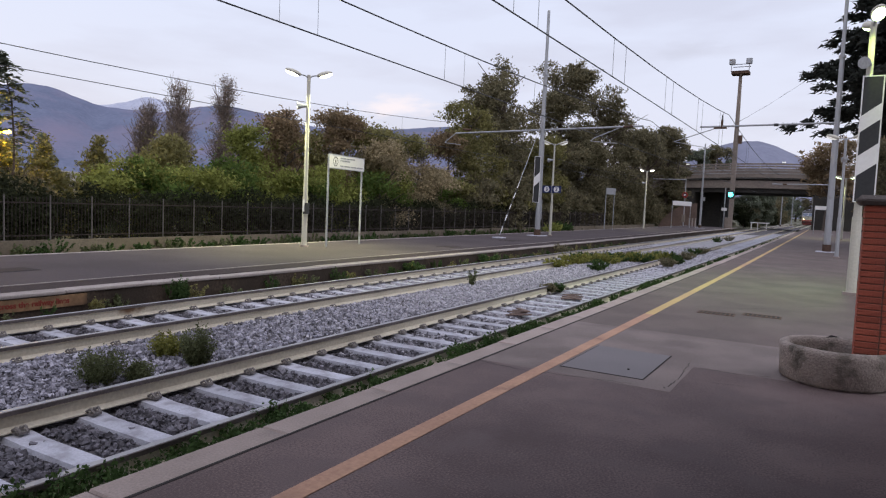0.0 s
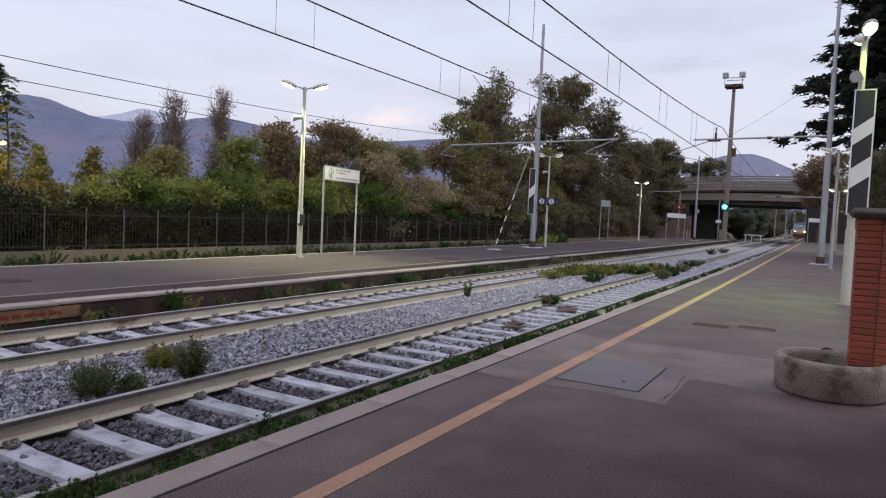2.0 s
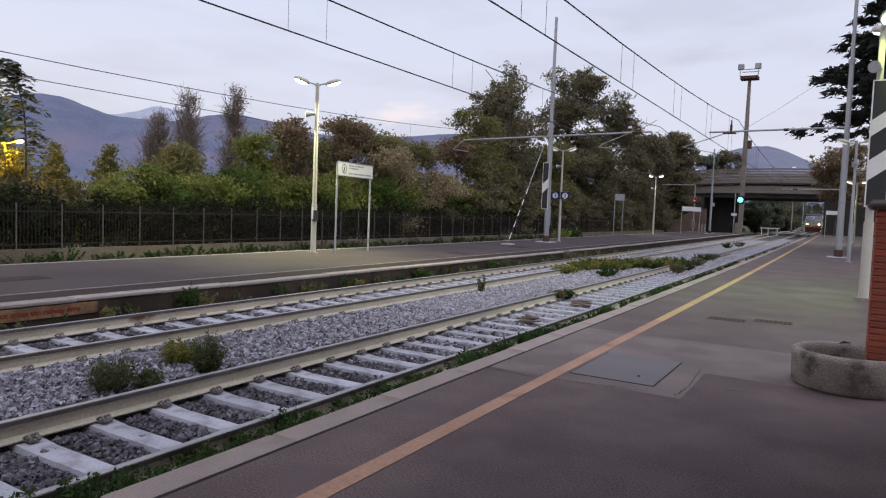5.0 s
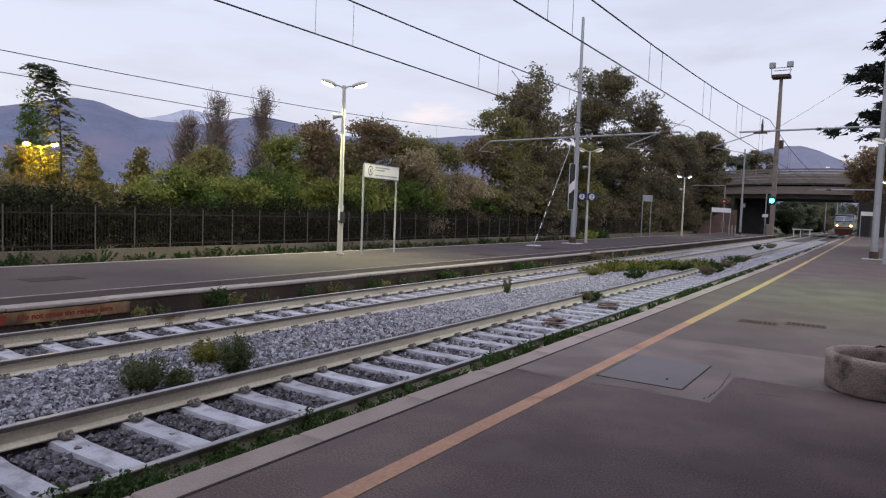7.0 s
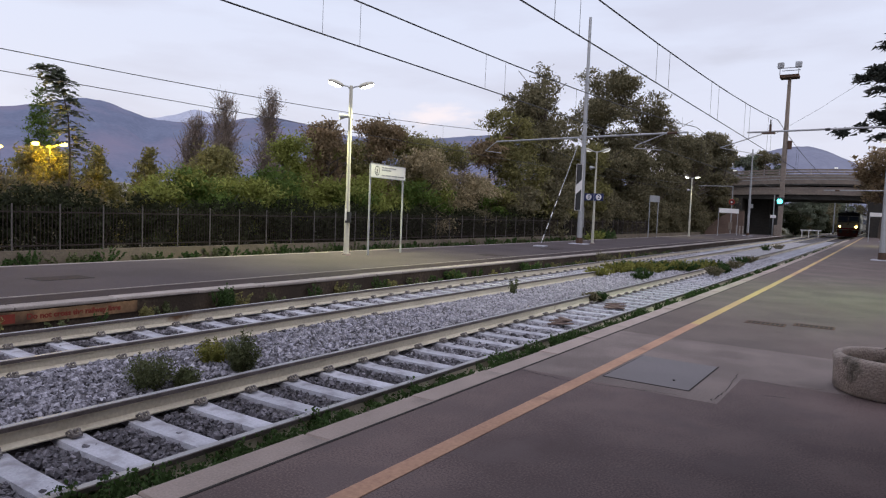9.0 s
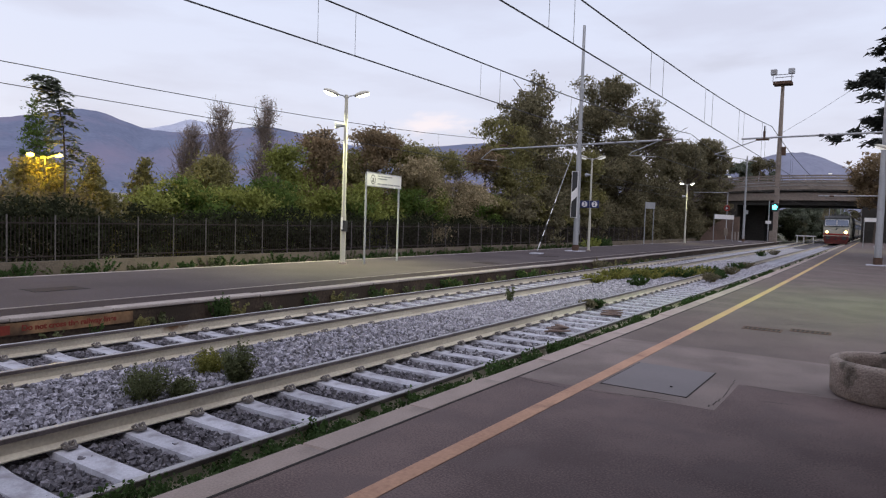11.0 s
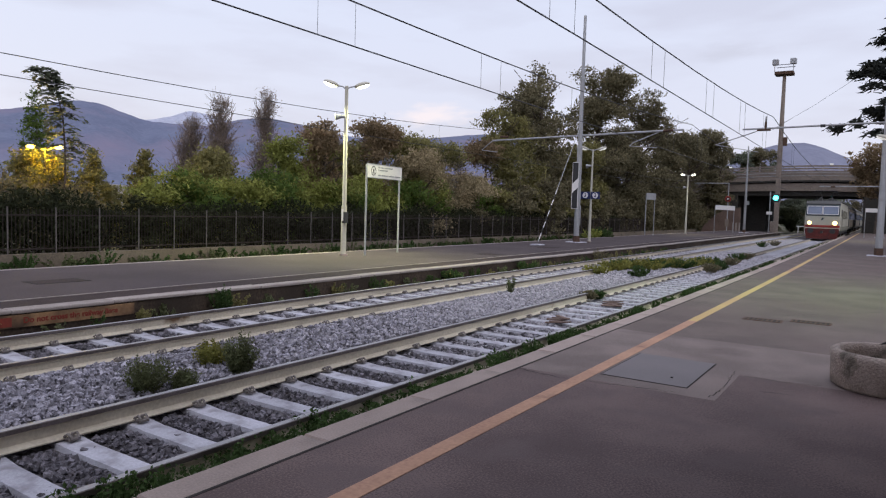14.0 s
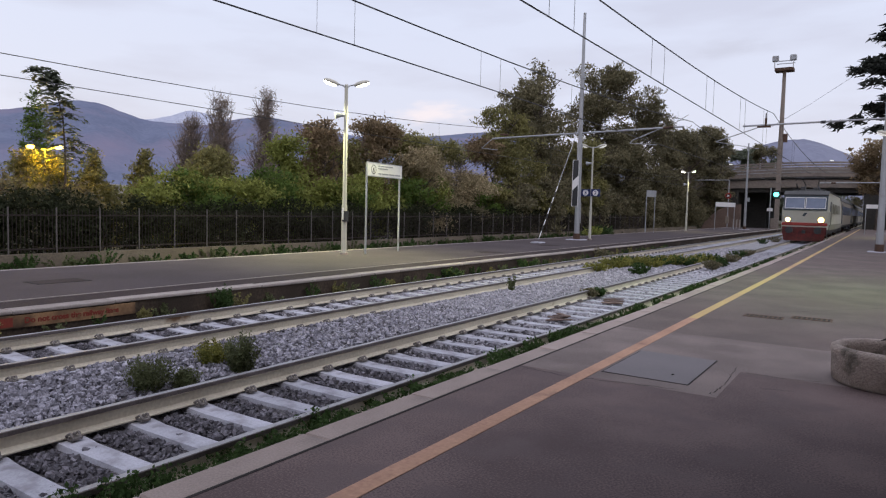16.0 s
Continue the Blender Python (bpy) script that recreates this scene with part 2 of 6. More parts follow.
CAPSTONE = mat("dark_cap_stone", (0.10, 0.085, 0.08), (0.065, 0.055, 0.052), 0.8, scale=6, fine=60, bump=0.4)
WIRE = mat("dark_copper_wire", (0.07, 0.07, 0.075), (0.05, 0.05, 0.055), 0.6, metal=0.4)
LAMP_ON = mat("lit_lamp_glass", (0.9, 0.9, 0.8), emit=(1.0, 0.97, 0.72), power=7)
LAMP_GREEN = mat("lit_greenish_lamp_glass", (0.9, 0.95, 0.8), emit=(0.74, 1.0, 0.46), power=5)
LAMP_PALE = mat("pale_lamp_glass", (0.85, 0.85, 0.83), (0.8, 0.8, 0.78), 0.3, emit=(1.0, 0.98, 0.9), power=0.5)
LAMP_AMBER = mat("lit_amber_lamp", (0.9, 0.6, 0.1), emit=(1.0, 0.68, 0.10), power=9)
SIGNAL_ON = mat("lit_green_signal", (0.1, 0.8, 0.7), emit=(0.08, 1.0, 0.86), power=7)
STEEL_PLATE = mat("grey_cover_plate", (0.165, 0.145, 0.15), (0.135, 0.12, 0.125), 0.6, metal=0.2, scale=1.2, fine=60, bump=0.1)
CRACK = mat("open_crack", (0.02, 0.017, 0.017), (0.03, 0.026, 0.025), 1.0)
TIMBER = mat("weathered_timber", (0.19, 0.135, 0.115), (0.12, 0.085, 0.073), 0.9, scale=6, fine=60, bump=0.5)
BRIDGE = mat("bridge_concrete", (0.27, 0.222, 0.19), (0.18, 0.148, 0.125), 0.9, scale=0.35, fine=4, bump=0.2, bump_scale=6, streak=(1, 1, 0.25), third=(0.12, 0.105, 0.095), third_scale=0.4, third_at=(0.55, 0.72))
# Near-black concrete: the shade under the bridge is painted into this colour.
BRIDGE_DARK = mat("shade_dark_bridge_concrete", (0.055, 0.05, 0.045), (0.035, 0.032, 0.03), 0.95, scale=0.5, fine=4)
BRICK_FAR = mat("old_brickwork", (0.165, 0.112, 0.092), (0.105, 0.072, 0.06), 0.9, scale=0.8, fine=7, bump=0.3, bump_scale=8)
BARK = mat("grey_brown_bark", (0.12, 0.095, 0.075), (0.07, 0.055, 0.045), 0.95, scale=4, fine=20, bump=0.6, bump_scale=15)


def leaf_mat(name, c1, c2, isl=0.4, scale=0.5, gain=1.0):
    """A leaf that lets part of the light through."""
    m = mat(name, tuple(v * gain for v in c1), tuple(v * gain for v in c2), 0.8, scale=scale, fine=3.0, island=isl, spec=0.12, vary=0.08)
    nt = m.node_tree
    b, out = nt.nodes["Principled BSDF"], nt.nodes["Material Output"]
    tr, mx = nt.nodes.new("ShaderNodeBsdfTranslucent"), nt.nodes.new("ShaderNodeMixShader")
    mx.inputs[0].default_value = 0.42
    nt.links.new(b.inputs["Base Color"].links[0].from_socket, tr.inputs["Color"])
    nt.links.new(b.outputs[0], mx.inputs[1])
    nt.links.new(tr.outputs[0], mx.inputs[2])
    nt.links.new(mx.outputs[0], out.inputs["Surface"])
    return m


IVY = leaf_mat("hedge_leaves", (0.135, 0.195, 0.048), (0.078, 0.122, 0.031))
# Darker copy of the ivy; shade low in the hedge is painted in.
IVY_DARK = leaf_mat("shade_dark_ivy_leaves", (0.042, 0.048, 0.023), (0.024, 0.027, 0.015))
BRIGHT = leaf_mat("yellow_green_leaves", (0.285, 0.305, 0.082), (0.185, 0.205, 0.056))
OLIVE = leaf_mat("olive_leaves", (0.255, 0.235, 0.095), (0.17, 0.158, 0.068))
DARK_LEAF = leaf_mat("dark_green_leaves", (0.212, 0.187, 0.113), (0.138, 0.124, 0.076))
GREY_LEAF = leaf_mat("grey_green_leaves", (0.18, 0.2, 0.145), (0.12, 0.135, 0.1))
RUSTY_LEAF = leaf_mat("russet_autumn_leaves", (0.30, 0.215, 0.13), (0.19, 0.145, 0.088))
BUFF_LEAF = leaf_mat("buff_seeding_shrub", (0.46, 0.38, 0.24), (0.25, 0.205, 0.12))
TWIGGY = leaf_mat("grey_brown_twigs", (0.33, 0.265, 0.23), (0.23, 0.185, 0.16))
CONIFER = leaf_mat("conifer_needles", (0.062, 0.066, 0.056), (0.036, 0.04, 0.034))
WEED = leaf_mat("weed_leaves", (0.07, 0.115, 0.04), (0.04, 0.07, 0.022))
WEED_GREY = leaf_mat("grey_weed_leaves", (0.15, 0.165, 0.085), (0.09, 0.105, 0.05))
MOSSY = leaf_mat("yellow_moss_weeds", (0.26, 0.25, 0.07), (0.16, 0.165, 0.045))
LIMBS_BARE = mat("bare_twigs", (0.22, 0.175, 0.15), (0.15, 0.12, 0.10), 0.95)


# ---------------------------------------------------------------- mesh helpers
def mesh_object(name, verts, faces, materials, parent=None, smooth=False, index=None):
    me = bpy.data.meshes.new(name)
    me.from_pydata([tuple(v) for v in verts], [], [tuple(f) for f in faces])
    for m in materials if isinstance(materials, (list, tuple)) else [materials]:
        me.materials.append(m)
    if index is not None:
        me.polygons.foreach_set("material_index", index)
    if smooth:
        me.polygons.foreach_set("use_smooth", [True] * len(me.polygons))
    me.update()
    ob = new(name, me)
    ob.parent = parent
    return ob


def part(name, bm, material, parent=None, label="", smooth=False):
    me = bpy.data.meshes.new(name)
    bmesh.ops.recalc_face_normals(bm, faces=bm.faces)
    bm.to_mesh(me)
    bm.free()
    for m in material if isinstance(material, (list, tuple)) else [material]:
        me.materials.append(m)
    if smooth:
        me.polygons.foreach_set("use_smooth", [True] * len(me.polygons))
    ob = new(name, me)
    ob.parent = parent
    if label:
        tagged(ob, label)
    return ob


def empty(name, m=None):
    ob = new(name)
    ob.empty_display_size = 0.2
    if m is not None:
        ob.matrix_world = m
    return ob


def box(bm, x0, x1, y0, y1, z0, z1, bevel=0.0):
    r = bmesh.ops.create_cube(bm, size=1)
    vs = r["verts"]
    bmesh.ops.transform(bm, verts=vs, matrix=Matrix.Translation(((x0 + x1) / 2, (y0 + y1) / 2, (z0 + z1) / 2)) @ Matrix.Diagonal((x1 - x0, y1 - y0, z1 - z0, 1)))
    if bevel:
        es = list({e for v in vs for e in v.link_edges})
        bmesh.ops.bevel(bm, geom=es, offset=bevel, segments=1, affect="EDGES")
    return bm


def boxes(*dims, bevel=0.0):
    bm = bmesh.new()
    for d in dims:
        box(bm, *d, bevel=bevel)
    return bm


def tube(bm, a, b, r0, r1=None, sides=10, cap=True):
    a, b = Vector(a), Vector(b)
    r1 = r0 if r1 is None else r1
    q = (b - a).to_track_quat("Z", "Y").to_matrix().to_4x4()
    bmesh.ops.create_cone(bm, cap_ends=cap, segments=sides, radius1=r0, radius2=r1, depth=(b - a).length, matrix=Matrix.Translation((a + b) / 2) @ q)
    return bm


def tubes(*rows, sides=10):
    bm = bmesh.new()
    for row in rows:
        tube(bm, *row, sides=sides)
    return bm


def ball(bm, at, size, sub=2):
    bmesh.ops.create_icosphere(bm, subdivisions=sub, radius=1, matrix=Matrix.Translation(at) @ Matrix.Diagonal((*size, 1)))
    return bm


def prism(bm, outline, y0, y1, axis="y"):
    """A solid from an outline in (x, z), drawn out along y (or an outline in (y, z) along x)."""
    put = (lambda p, t: (p[0], t, p[1])) if axis == "y" else (lambda p, t: (t, p[0], p[1]))
    lo, hi = [bm.verts.new(put(p, y0)) for p in outline], [bm.verts.new(put(p, y1)) for p in outline]
    n = len(outline)
    for i in range(n):
        bm.faces.new((lo[i], lo[(i + 1) % n], hi[(i + 1) % n], hi[i]))
    bm.faces.new(lo)
    bm.faces.new(hi[::-1])
    return bm


def drift(y):
    """How far the line bends to the west, from the straight, y metres along it."""
    u = y - 18.0
    return -0.0095 * (math.sqrt(u * u + 100.0) + u) / 2 + 0.0095 * 1.3


def ribbon(name, outline, ys, material, parent=None, index=None, closed=True, smooth=False):
    """An outline in (x, z) carried along the bending line."""
    n, verts, faces, idx = len(outline), [], [], []
    for y in ys:
        s = drift(y)
        verts += [(x + s, y, z) for x, z in outline]
    for k in range(len(ys) - 1):
        for i in range(n if closed else n - 1):
            j = (i + 1) % n
            faces.append((k * n + i, (k + 1) * n + i, (k + 1) * n + j, k * n + j))
            idx.append(index[i] if index else 0)
    if closed:
        faces.append(tuple(range(n)))
        faces.append(tuple(range((len(ys) - 1) * n, len(ys) * n))[::-1])
        idx += [0, 0]
    return mesh_object(name, verts, faces, material, parent, smooth, idx)


LONG = [-6, 0, 6, 12, 18, 24, 30, 36, 42, 50, 60, 75, 90, 110, 140, 180, 240]
RAIL_Z = -0.274
TRACKS = {"near": -4.82, "far": -8.56}
FAR_Z = -0.07


def leaf_cloud(rng, blobs, count, size, clumps=0, spread=0.35, flat=0.0, long=1.0, shell=0.55):
    """Many small pointed leaves: tufts on ellipsoids, with a looser filling inside; blobs: (x, y, z, rx, ry, rz)."""
    count, size = int(count * 1.45), size * 0.86
    bl = np.array(blobs, float)
    vol = (bl[:, 3] * bl[:, 4] * bl[:, 5]) ** 0.67
    k = clumps or max(16, count // 80)
    which = rng.choice(len(bl), k, p=vol / vol.sum())
    d = rng.normal(size=(k, 3))
    d /= np.linalg.norm(d, axis=1, keepdims=True)
    rad = shell + (1.08 - shell) * rng.random((k, 1)) ** 0.6
    cen = bl[which, :3] + d * rad * bl[which, 3:]
    inside = int(count * 0.36)
    tufts = count - inside
    own = rng.integers(0, k, tufts)
    grow = (0.5 + 0.9 * rng.random((k, 1)))[own]
    pos = cen[own] + rng.normal(size=(tufts, 3)) * spread * grow * np.array([1.1, 1.1, 0.62])
    fill = rng.choice(len(bl), inside, p=vol / vol.sum())
    e = rng.normal(size=(inside, 3))
    e /= np.linalg.norm(e, axis=1, keepdims=True)
    pos = np.concatenate([pos, bl[fill, :3] + e * (rng.random((inside, 1)) ** 0.4) * 0.92 * bl[fill, 3:]])
    a = rng.normal(size=(count, 3))
    a[:, 2] *= 1 - flat
    a /= np.linalg.norm(a, axis=1, keepdims=True)
    b = np.cross(a, rng.normal(size=(count, 3)))
    b /= np.linalg.norm(b, axis=1, keepdims=True)
    s = size * (0.6 + 0.8 * rng.random((count, 1)))
    v = np.stack([pos - a * s * 0.4 * long - b * s * 0.30, pos + a * s * 0.62 * long, pos - a * s * 0.3 * long + b * s * 0.34], 1).reshape(-1, 3)
    return v, np.arange(count * 3).reshape(-1, 3)


def raw_mesh(name, v, f, material):
    me = bpy.data.meshes.new(name)
    n, k = len(f), f.shape[1]
    me.vertices.add(len(v))
    me.vertices.foreach_set("co", np.asarray(v, np.float32).ravel())
    me.loops.add(n * k)
    me.loops.foreach_set("vertex_index", np.asarray(f, np.int32).ravel())
    me.polygons.add(n)
    me.polygons.foreach_set("loop_start", np.arange(n, dtype=np.int32) * k)
    me.materials.append(material)
    me.update(calc_edges=True)
    me.validate()
    me.shade_flat()
    return me


def sticks(rows, sides=4):
    """Many tapered open tubes at once: rows of (start, end, radius, radius)."""
    a = np.array([tuple(r[0]) for r in rows], float)
    b = np.array([tuple(r[1]) for r in rows], float)
    r0 = np.array([r[2] for r in rows], float)[:, None, None]
    r1 = np.array([r[3] for r in rows], float)[:, None, None]
    d = b - a
    d /= np.maximum(np.linalg.norm(d, axis=1, keepdims=True), 1e-9)
    ref = np.where(np.abs(d[:, 2:3]) > 0.9, np.array([[1.0, 0, 0]]), np.array([[0, 0, 1.0]]))
    u = np.cross(d, ref)
    u /= np.linalg.norm(u, axis=1, keepdims=True)
    w = np.cross(d, u)
    t = np.arange(sides) * 2 * math.pi / sides
    ring = np.cos(t)[None, :, None] * u[:, None] + np.sin(t)[None, :, None] * w[:, None]
    v = np.concatenate([a[:, None] + ring * r0, b[:, None] + ring * r1], 1)
    k = np.arange(sides)
    one = np.stack([k, (k + 1) % sides, (k + 1) % sides + sides, k + sides], 1)
    f = (one[None] + 2 * sides * np.arange(len(rows))[:, None, None]).reshape(-1, 4)
    return v.reshape(-1, 3), f


def stick_part(name, rows, material, parent, sides=4):
    ob = new(name, raw_mesh(name, *sticks(rows, sides), material))
    ob.parent = parent
    return ob


# ---------------------------------------------------------------- ground, platforms, track bed
rng = np.random.default_rng(7)


def build_ground():
    n, size = 60, 4000.0
    t = np.linspace(-1, 1, n)
    g = np.sign(t) * np.abs(t) ** 3 * size
    verts = [(x - 15, y + 30, -0.62 - 0.00001 * (x * x + y * y) ** 0.5) for y in g for x in g]
    faces = [(j * n + i, j * n + i + 1, (j + 1) * n + i + 1, (j + 1) * n + i) for j in range(n - 1) for i in range(n - 1)]
    tagged(mesh_object("ground", verts, faces, SOIL), "scrubby dry soil and grass beyond the railway", "ground", kind="structure")


def slab(name, x0, x1, z, ys, m, label, parent=None):
    ob = ribbon(name, [(x0, z), (x1, z), (x1, -0.7), (x0, -0.7)], ys, m, parent)
    return tagged(ob, label, "pavement" if parent is None else "", kind="structure")


def kerb_mesh(name, w, long, h, m):
    bm = boxes((0, w, 0.004, long - 0.004, -h, 0), bevel=0.012)
    me = bpy.data.meshes.new(name)
    bm.to_mesh(me)
    bm.free()
    me.materials.append(m)
    return me


def build_platforms():
    global near, far
    near = slab("pavement_platform_near", -2.94, 14, 0.0, [8.8] + [y for y in LONG if 8.8 < y <= 90] + [104], ASPHALT, "worn grey-brown asphalt platform with cracks and a faded edge line")
    slab("pavement_dark_patch", -2.94, 14, 0.0, [-8, 0, 5.9], ASPHALT_DARK, "dark brown resurfaced asphalt patch of the platform")
    slab("pavement_dark_strip", -1.12, 14, 0.0, [5.9, 7.03], ASPHALT_DARK, "dark brown asphalt strip beside the cover plate")
    slab("pavement_pale_strip", -2.94, -1.12, 0.0, [5.9, 7.03], ASPHALT_PALE, "dusty asphalt strip round the cover plate")
    slab("pavement_pale_patch", -2.94, 14, 0.0, [7.03, 8.8], ASPHALT_PALE, "paler dusty asphalt patch of the platform")
    ribbon_line = ribbon("platform_edge_line", [(-2.365, 0.004), (-2.235, 0.004), (-2.235, -0.01), (-2.365, -0.01)], [10.2] + [y for y in LONG if 11 < y <= 90] + [104], LINE)
    pink = ribbon("platform_edge_line_worn", [(-2.365, 0.004), (-2.235, 0.004), (-2.235, -0.01), (-2.365, -0.01)], [-6, 0, 3, 6, 10.2], LINE_PINK)
    tagged(pink, "worn pinkish-orange stretch of the painted safety line", "line", kind="structure")
    tagged(ribbon_line, "faded orange-yellow safety line painted on the asphalt", "line", kind="structure")
    seam = ribbon("kerb_joint", [(-2.945, 0.003), (-2.922, 0.003), (-2.922, -0.02), (-2.945, -0.02)], [y for y in LONG if y <= 90], CRACK)
    tagged(seam, "dark open joint between kerb and asphalt", "joint", kind="structure")
    far = slab("pavement_platform_far", -15.7, -11.12, FAR_Z, LONG[:13], FAR_PAVE, "pale grey paved island platform lit by lamps")
    tagged(ribbon("pavement_dark_band", [(-11.12, FAR_Z - 0.004), (-10.43, FAR_Z - 0.004), (-10.43, -0.7), (-11.12, -0.7)], LONG[:13], FAR_BAND), "darker asphalt band along the island platform edge", "pavement", kind="structure")
    tagged(ribbon("pavement_thin_joint", [(-11.15, FAR_Z + 0.006), (-11.09, FAR_Z + 0.006), (-11.09, -0.1), (-11.15, -0.1)], LONG[:13], KERB_PALE), "thin pale edging strip in the platform paving", "pavement", kind="structure")
    tagged(ribbon("pavement_back_edging", [(-15.86, FAR_Z + 0.006), (-15.7, FAR_Z + 0.006), (-15.7, -0.7), (-15.86, -0.7)], LONG[:13], KERB_PALE), "pale edging strip at the back of the island platform", "pavement", kind="structure")
    face = ribbon("platform_face_far", [(-10.43, -0.126), (-10.15, -0.126), (-10.15, -0.7), (-10.43, -0.7)], LONG[:13], FACE_DARK)
    tagged(face, "streaky dark retaining face under the platform kerb", "wall", kind="structure")
    face2 = ribbon("platform_face_near", [(-3.12, -0.2), (-2.94, -0.2), (-2.94, -0.7), (-3.12, -0.7)], LONG[:13], FACE_DARK)
    tagged(face2, "streaky dark platform retaining face above the track", "wall", kind="structure")
    me = kerb_mesh("kerb_stone", 0.24, 1.2, 0.196, KERB)
    r = random.Random(3)
    for k in range(70):
        y = -4 + 1.2 * k
        ob = new("kerb_stone", me)
        ob.parent = near
        ob.location = (-3.18 + drift(y) + r.uniform(-0.008, 0.008), y, r.uniform(-0.006, 0.004))
        ob.rotation_euler = (0, r.uniform(-0.01, 0.01), -0.0095 if y > 20 else 0)
    me = kerb_mesh("kerb_stone", 0.30, 1.5, 0.055, KERB_PALE)
    for k in range(64):
        y = -3 + 1.5 * k
        ob = new("kerb_stone", me)
        ob.parent = far
        ob.location = (-10.12 - 0.30 + drift(y) + r.uniform(-0.012, 0.012), y, FAR_Z + r.uniform(-0.01, 0.006))
        ob.rotation_euler = (0, r.uniform(-0.012, 0.012), (-0.0095 if y > 20 else 0) + r.uniform(-0.003, 0.003))


def build_ballast():
    xs = np.arange(-10.3, -2.9, 0.2)
    ys = np.concatenate([np.arange(-4, 30, 0.25), np.arange(30, 160, 2.0)])
    verts, faces = [], []
    for y in ys:
        for x in xs:
            mid = 0.075 * math.exp(-((x + 6.7) / 0.98) ** 8)
            verts.append((x + drift(y), y, -0.48 - (0.03 if min(abs(x + 4.82), abs(x + 8.56)) < 0.7 else 0) + mid + 0.02 * noise.noise((x * 3, y * 3, 0))))
    n = len(xs)
    faces = [(j * n + i, j * n + i + 1, (j + 1) * n + i + 1, (j + 1) * n + i) for j in range(len(ys) - 1) for i in range(n - 1)]
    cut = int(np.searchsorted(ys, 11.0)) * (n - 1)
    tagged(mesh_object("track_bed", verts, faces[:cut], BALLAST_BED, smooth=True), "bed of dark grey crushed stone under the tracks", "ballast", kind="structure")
    # past 74 m the bed is dark again
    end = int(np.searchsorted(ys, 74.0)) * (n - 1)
    tagged(mesh_object("track_bed_oily", verts, faces[end:], BALLAST_BED, smooth=True), "dark bed of crushed stone towards the bridge", "ballast", kind="structure")
    tagged(mesh_object("track_bed_pale", verts, faces[cut:end], BED_PALE, smooth=True), "bed of pale crushed stone further along the tracks", "ballast", kind="structure")
    # loose stones, denser near the platform
    bv = np.array([(x, y, z) for x in (-1, 1) for y in (-1, 1) for z in (-1, 1)], float) * 0.8
    bf = np.array([(0, 1, 3, 2), (4, 6, 7, 5), (0, 4, 5, 1), (2, 3, 7, 6), (0, 2, 6, 4), (1, 5, 7, 3)])
    total = 98000
    y = 1.5 + 38 * rng.random(total) ** 2.0
    x = -10.2 + 7.0 * rng.random(total)
    # none on top of the sleepers
    off = np.abs(((y - 2.89) / 0.604) - np.round((y - 2.89) / 0.604)) * 0.604
    on_near = (np.abs(x + 4.82) < 1.2) & (off < 0.16)
    off2 = np.abs(((y - 4.62) / 0.604) - np.round((y - 4.62) / 0.604)) * 0.604
    on_far = (np.abs(x + 8.56) < 1.2) & (off2 < 0.16)
    rail = np.zeros(total, bool)
    for c in TRACKS.values():
        for s in (-0.7535, 0.7535):
            rail |= np.abs(x - c - s) < 0.1
    keep = ~(rail | ((on_near | on_far) & (rng.random(total) > 0.02)))
    x, y = x[keep], y[keep]
    m = len(x)
    mid = 0.075 * np.exp(-((x + 6.7) / 0.98) ** 8)
    s = (0.009 + 0.017 * rng.random(m) ** 1.6) * (1 + 0.8 * np.clip((y - 10) / 30, 0, 1.0))
    inner = (np.abs(x + 4.82) < 0.72) | (np.abs(x + 8.56) < 0.72)
    z = np.where(inner, -0.492, -0.466) + mid + s * 0.5 * rng.random(m)
    sc = s[:, None] * (0.6 + 0.8 * rng.random((m, 3)))
    u = rng.normal(size=(m, 4))
    u /= np.linalg.norm(u, axis=1, keepdims=True)
    w, a, b, c = u.T
    R = np.stack([1 - 2 * (b * b + c * c), 2 * (a * b - c * w), 2 * (a * c + b * w), 2 * (a * b + c * w), 1 - 2 * (a * a + c * c), 2 * (b * c - a * w), 2 * (a * c - b * w), 2 * (b * c + a * w), 1 - 2 * (a * a + b * b)], 1).reshape(m, 3, 3)
    jig = bv[None] * (1 + 1.0 * (rng.random((m, 8, 3)) - 0.5))
    v = np.einsum("mij,mkj->mki", R, jig * sc[:, None, :])
    dr = np.array([drift(q) for q in y])
    v += np.stack([x + dr, y, z], 1)[:, None, :]
    # stones turn paler with distance along the track
    far_pale = rng.random(m) < np.clip((y - np.where(inner, 6.5, 5.0)) / 6.0, 0, 1)
    for name, pick, m_, label in (("pale_ballast_stones", far_pale, BALLAST_PALE, "pale crushed ballast stones further along the tracks"), ("ballast_stones", ~inner & ~far_pale, BALLAST, "loose grey and violet crushed ballast stones beside the rails"), ("oily_ballast_stones", inner & ~far_pale, BALLAST_OILY, "dark oily ballast stones between the sleepers")):
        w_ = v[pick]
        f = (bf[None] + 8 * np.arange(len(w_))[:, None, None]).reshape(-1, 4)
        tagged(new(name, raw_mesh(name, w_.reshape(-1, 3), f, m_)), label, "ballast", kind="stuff")


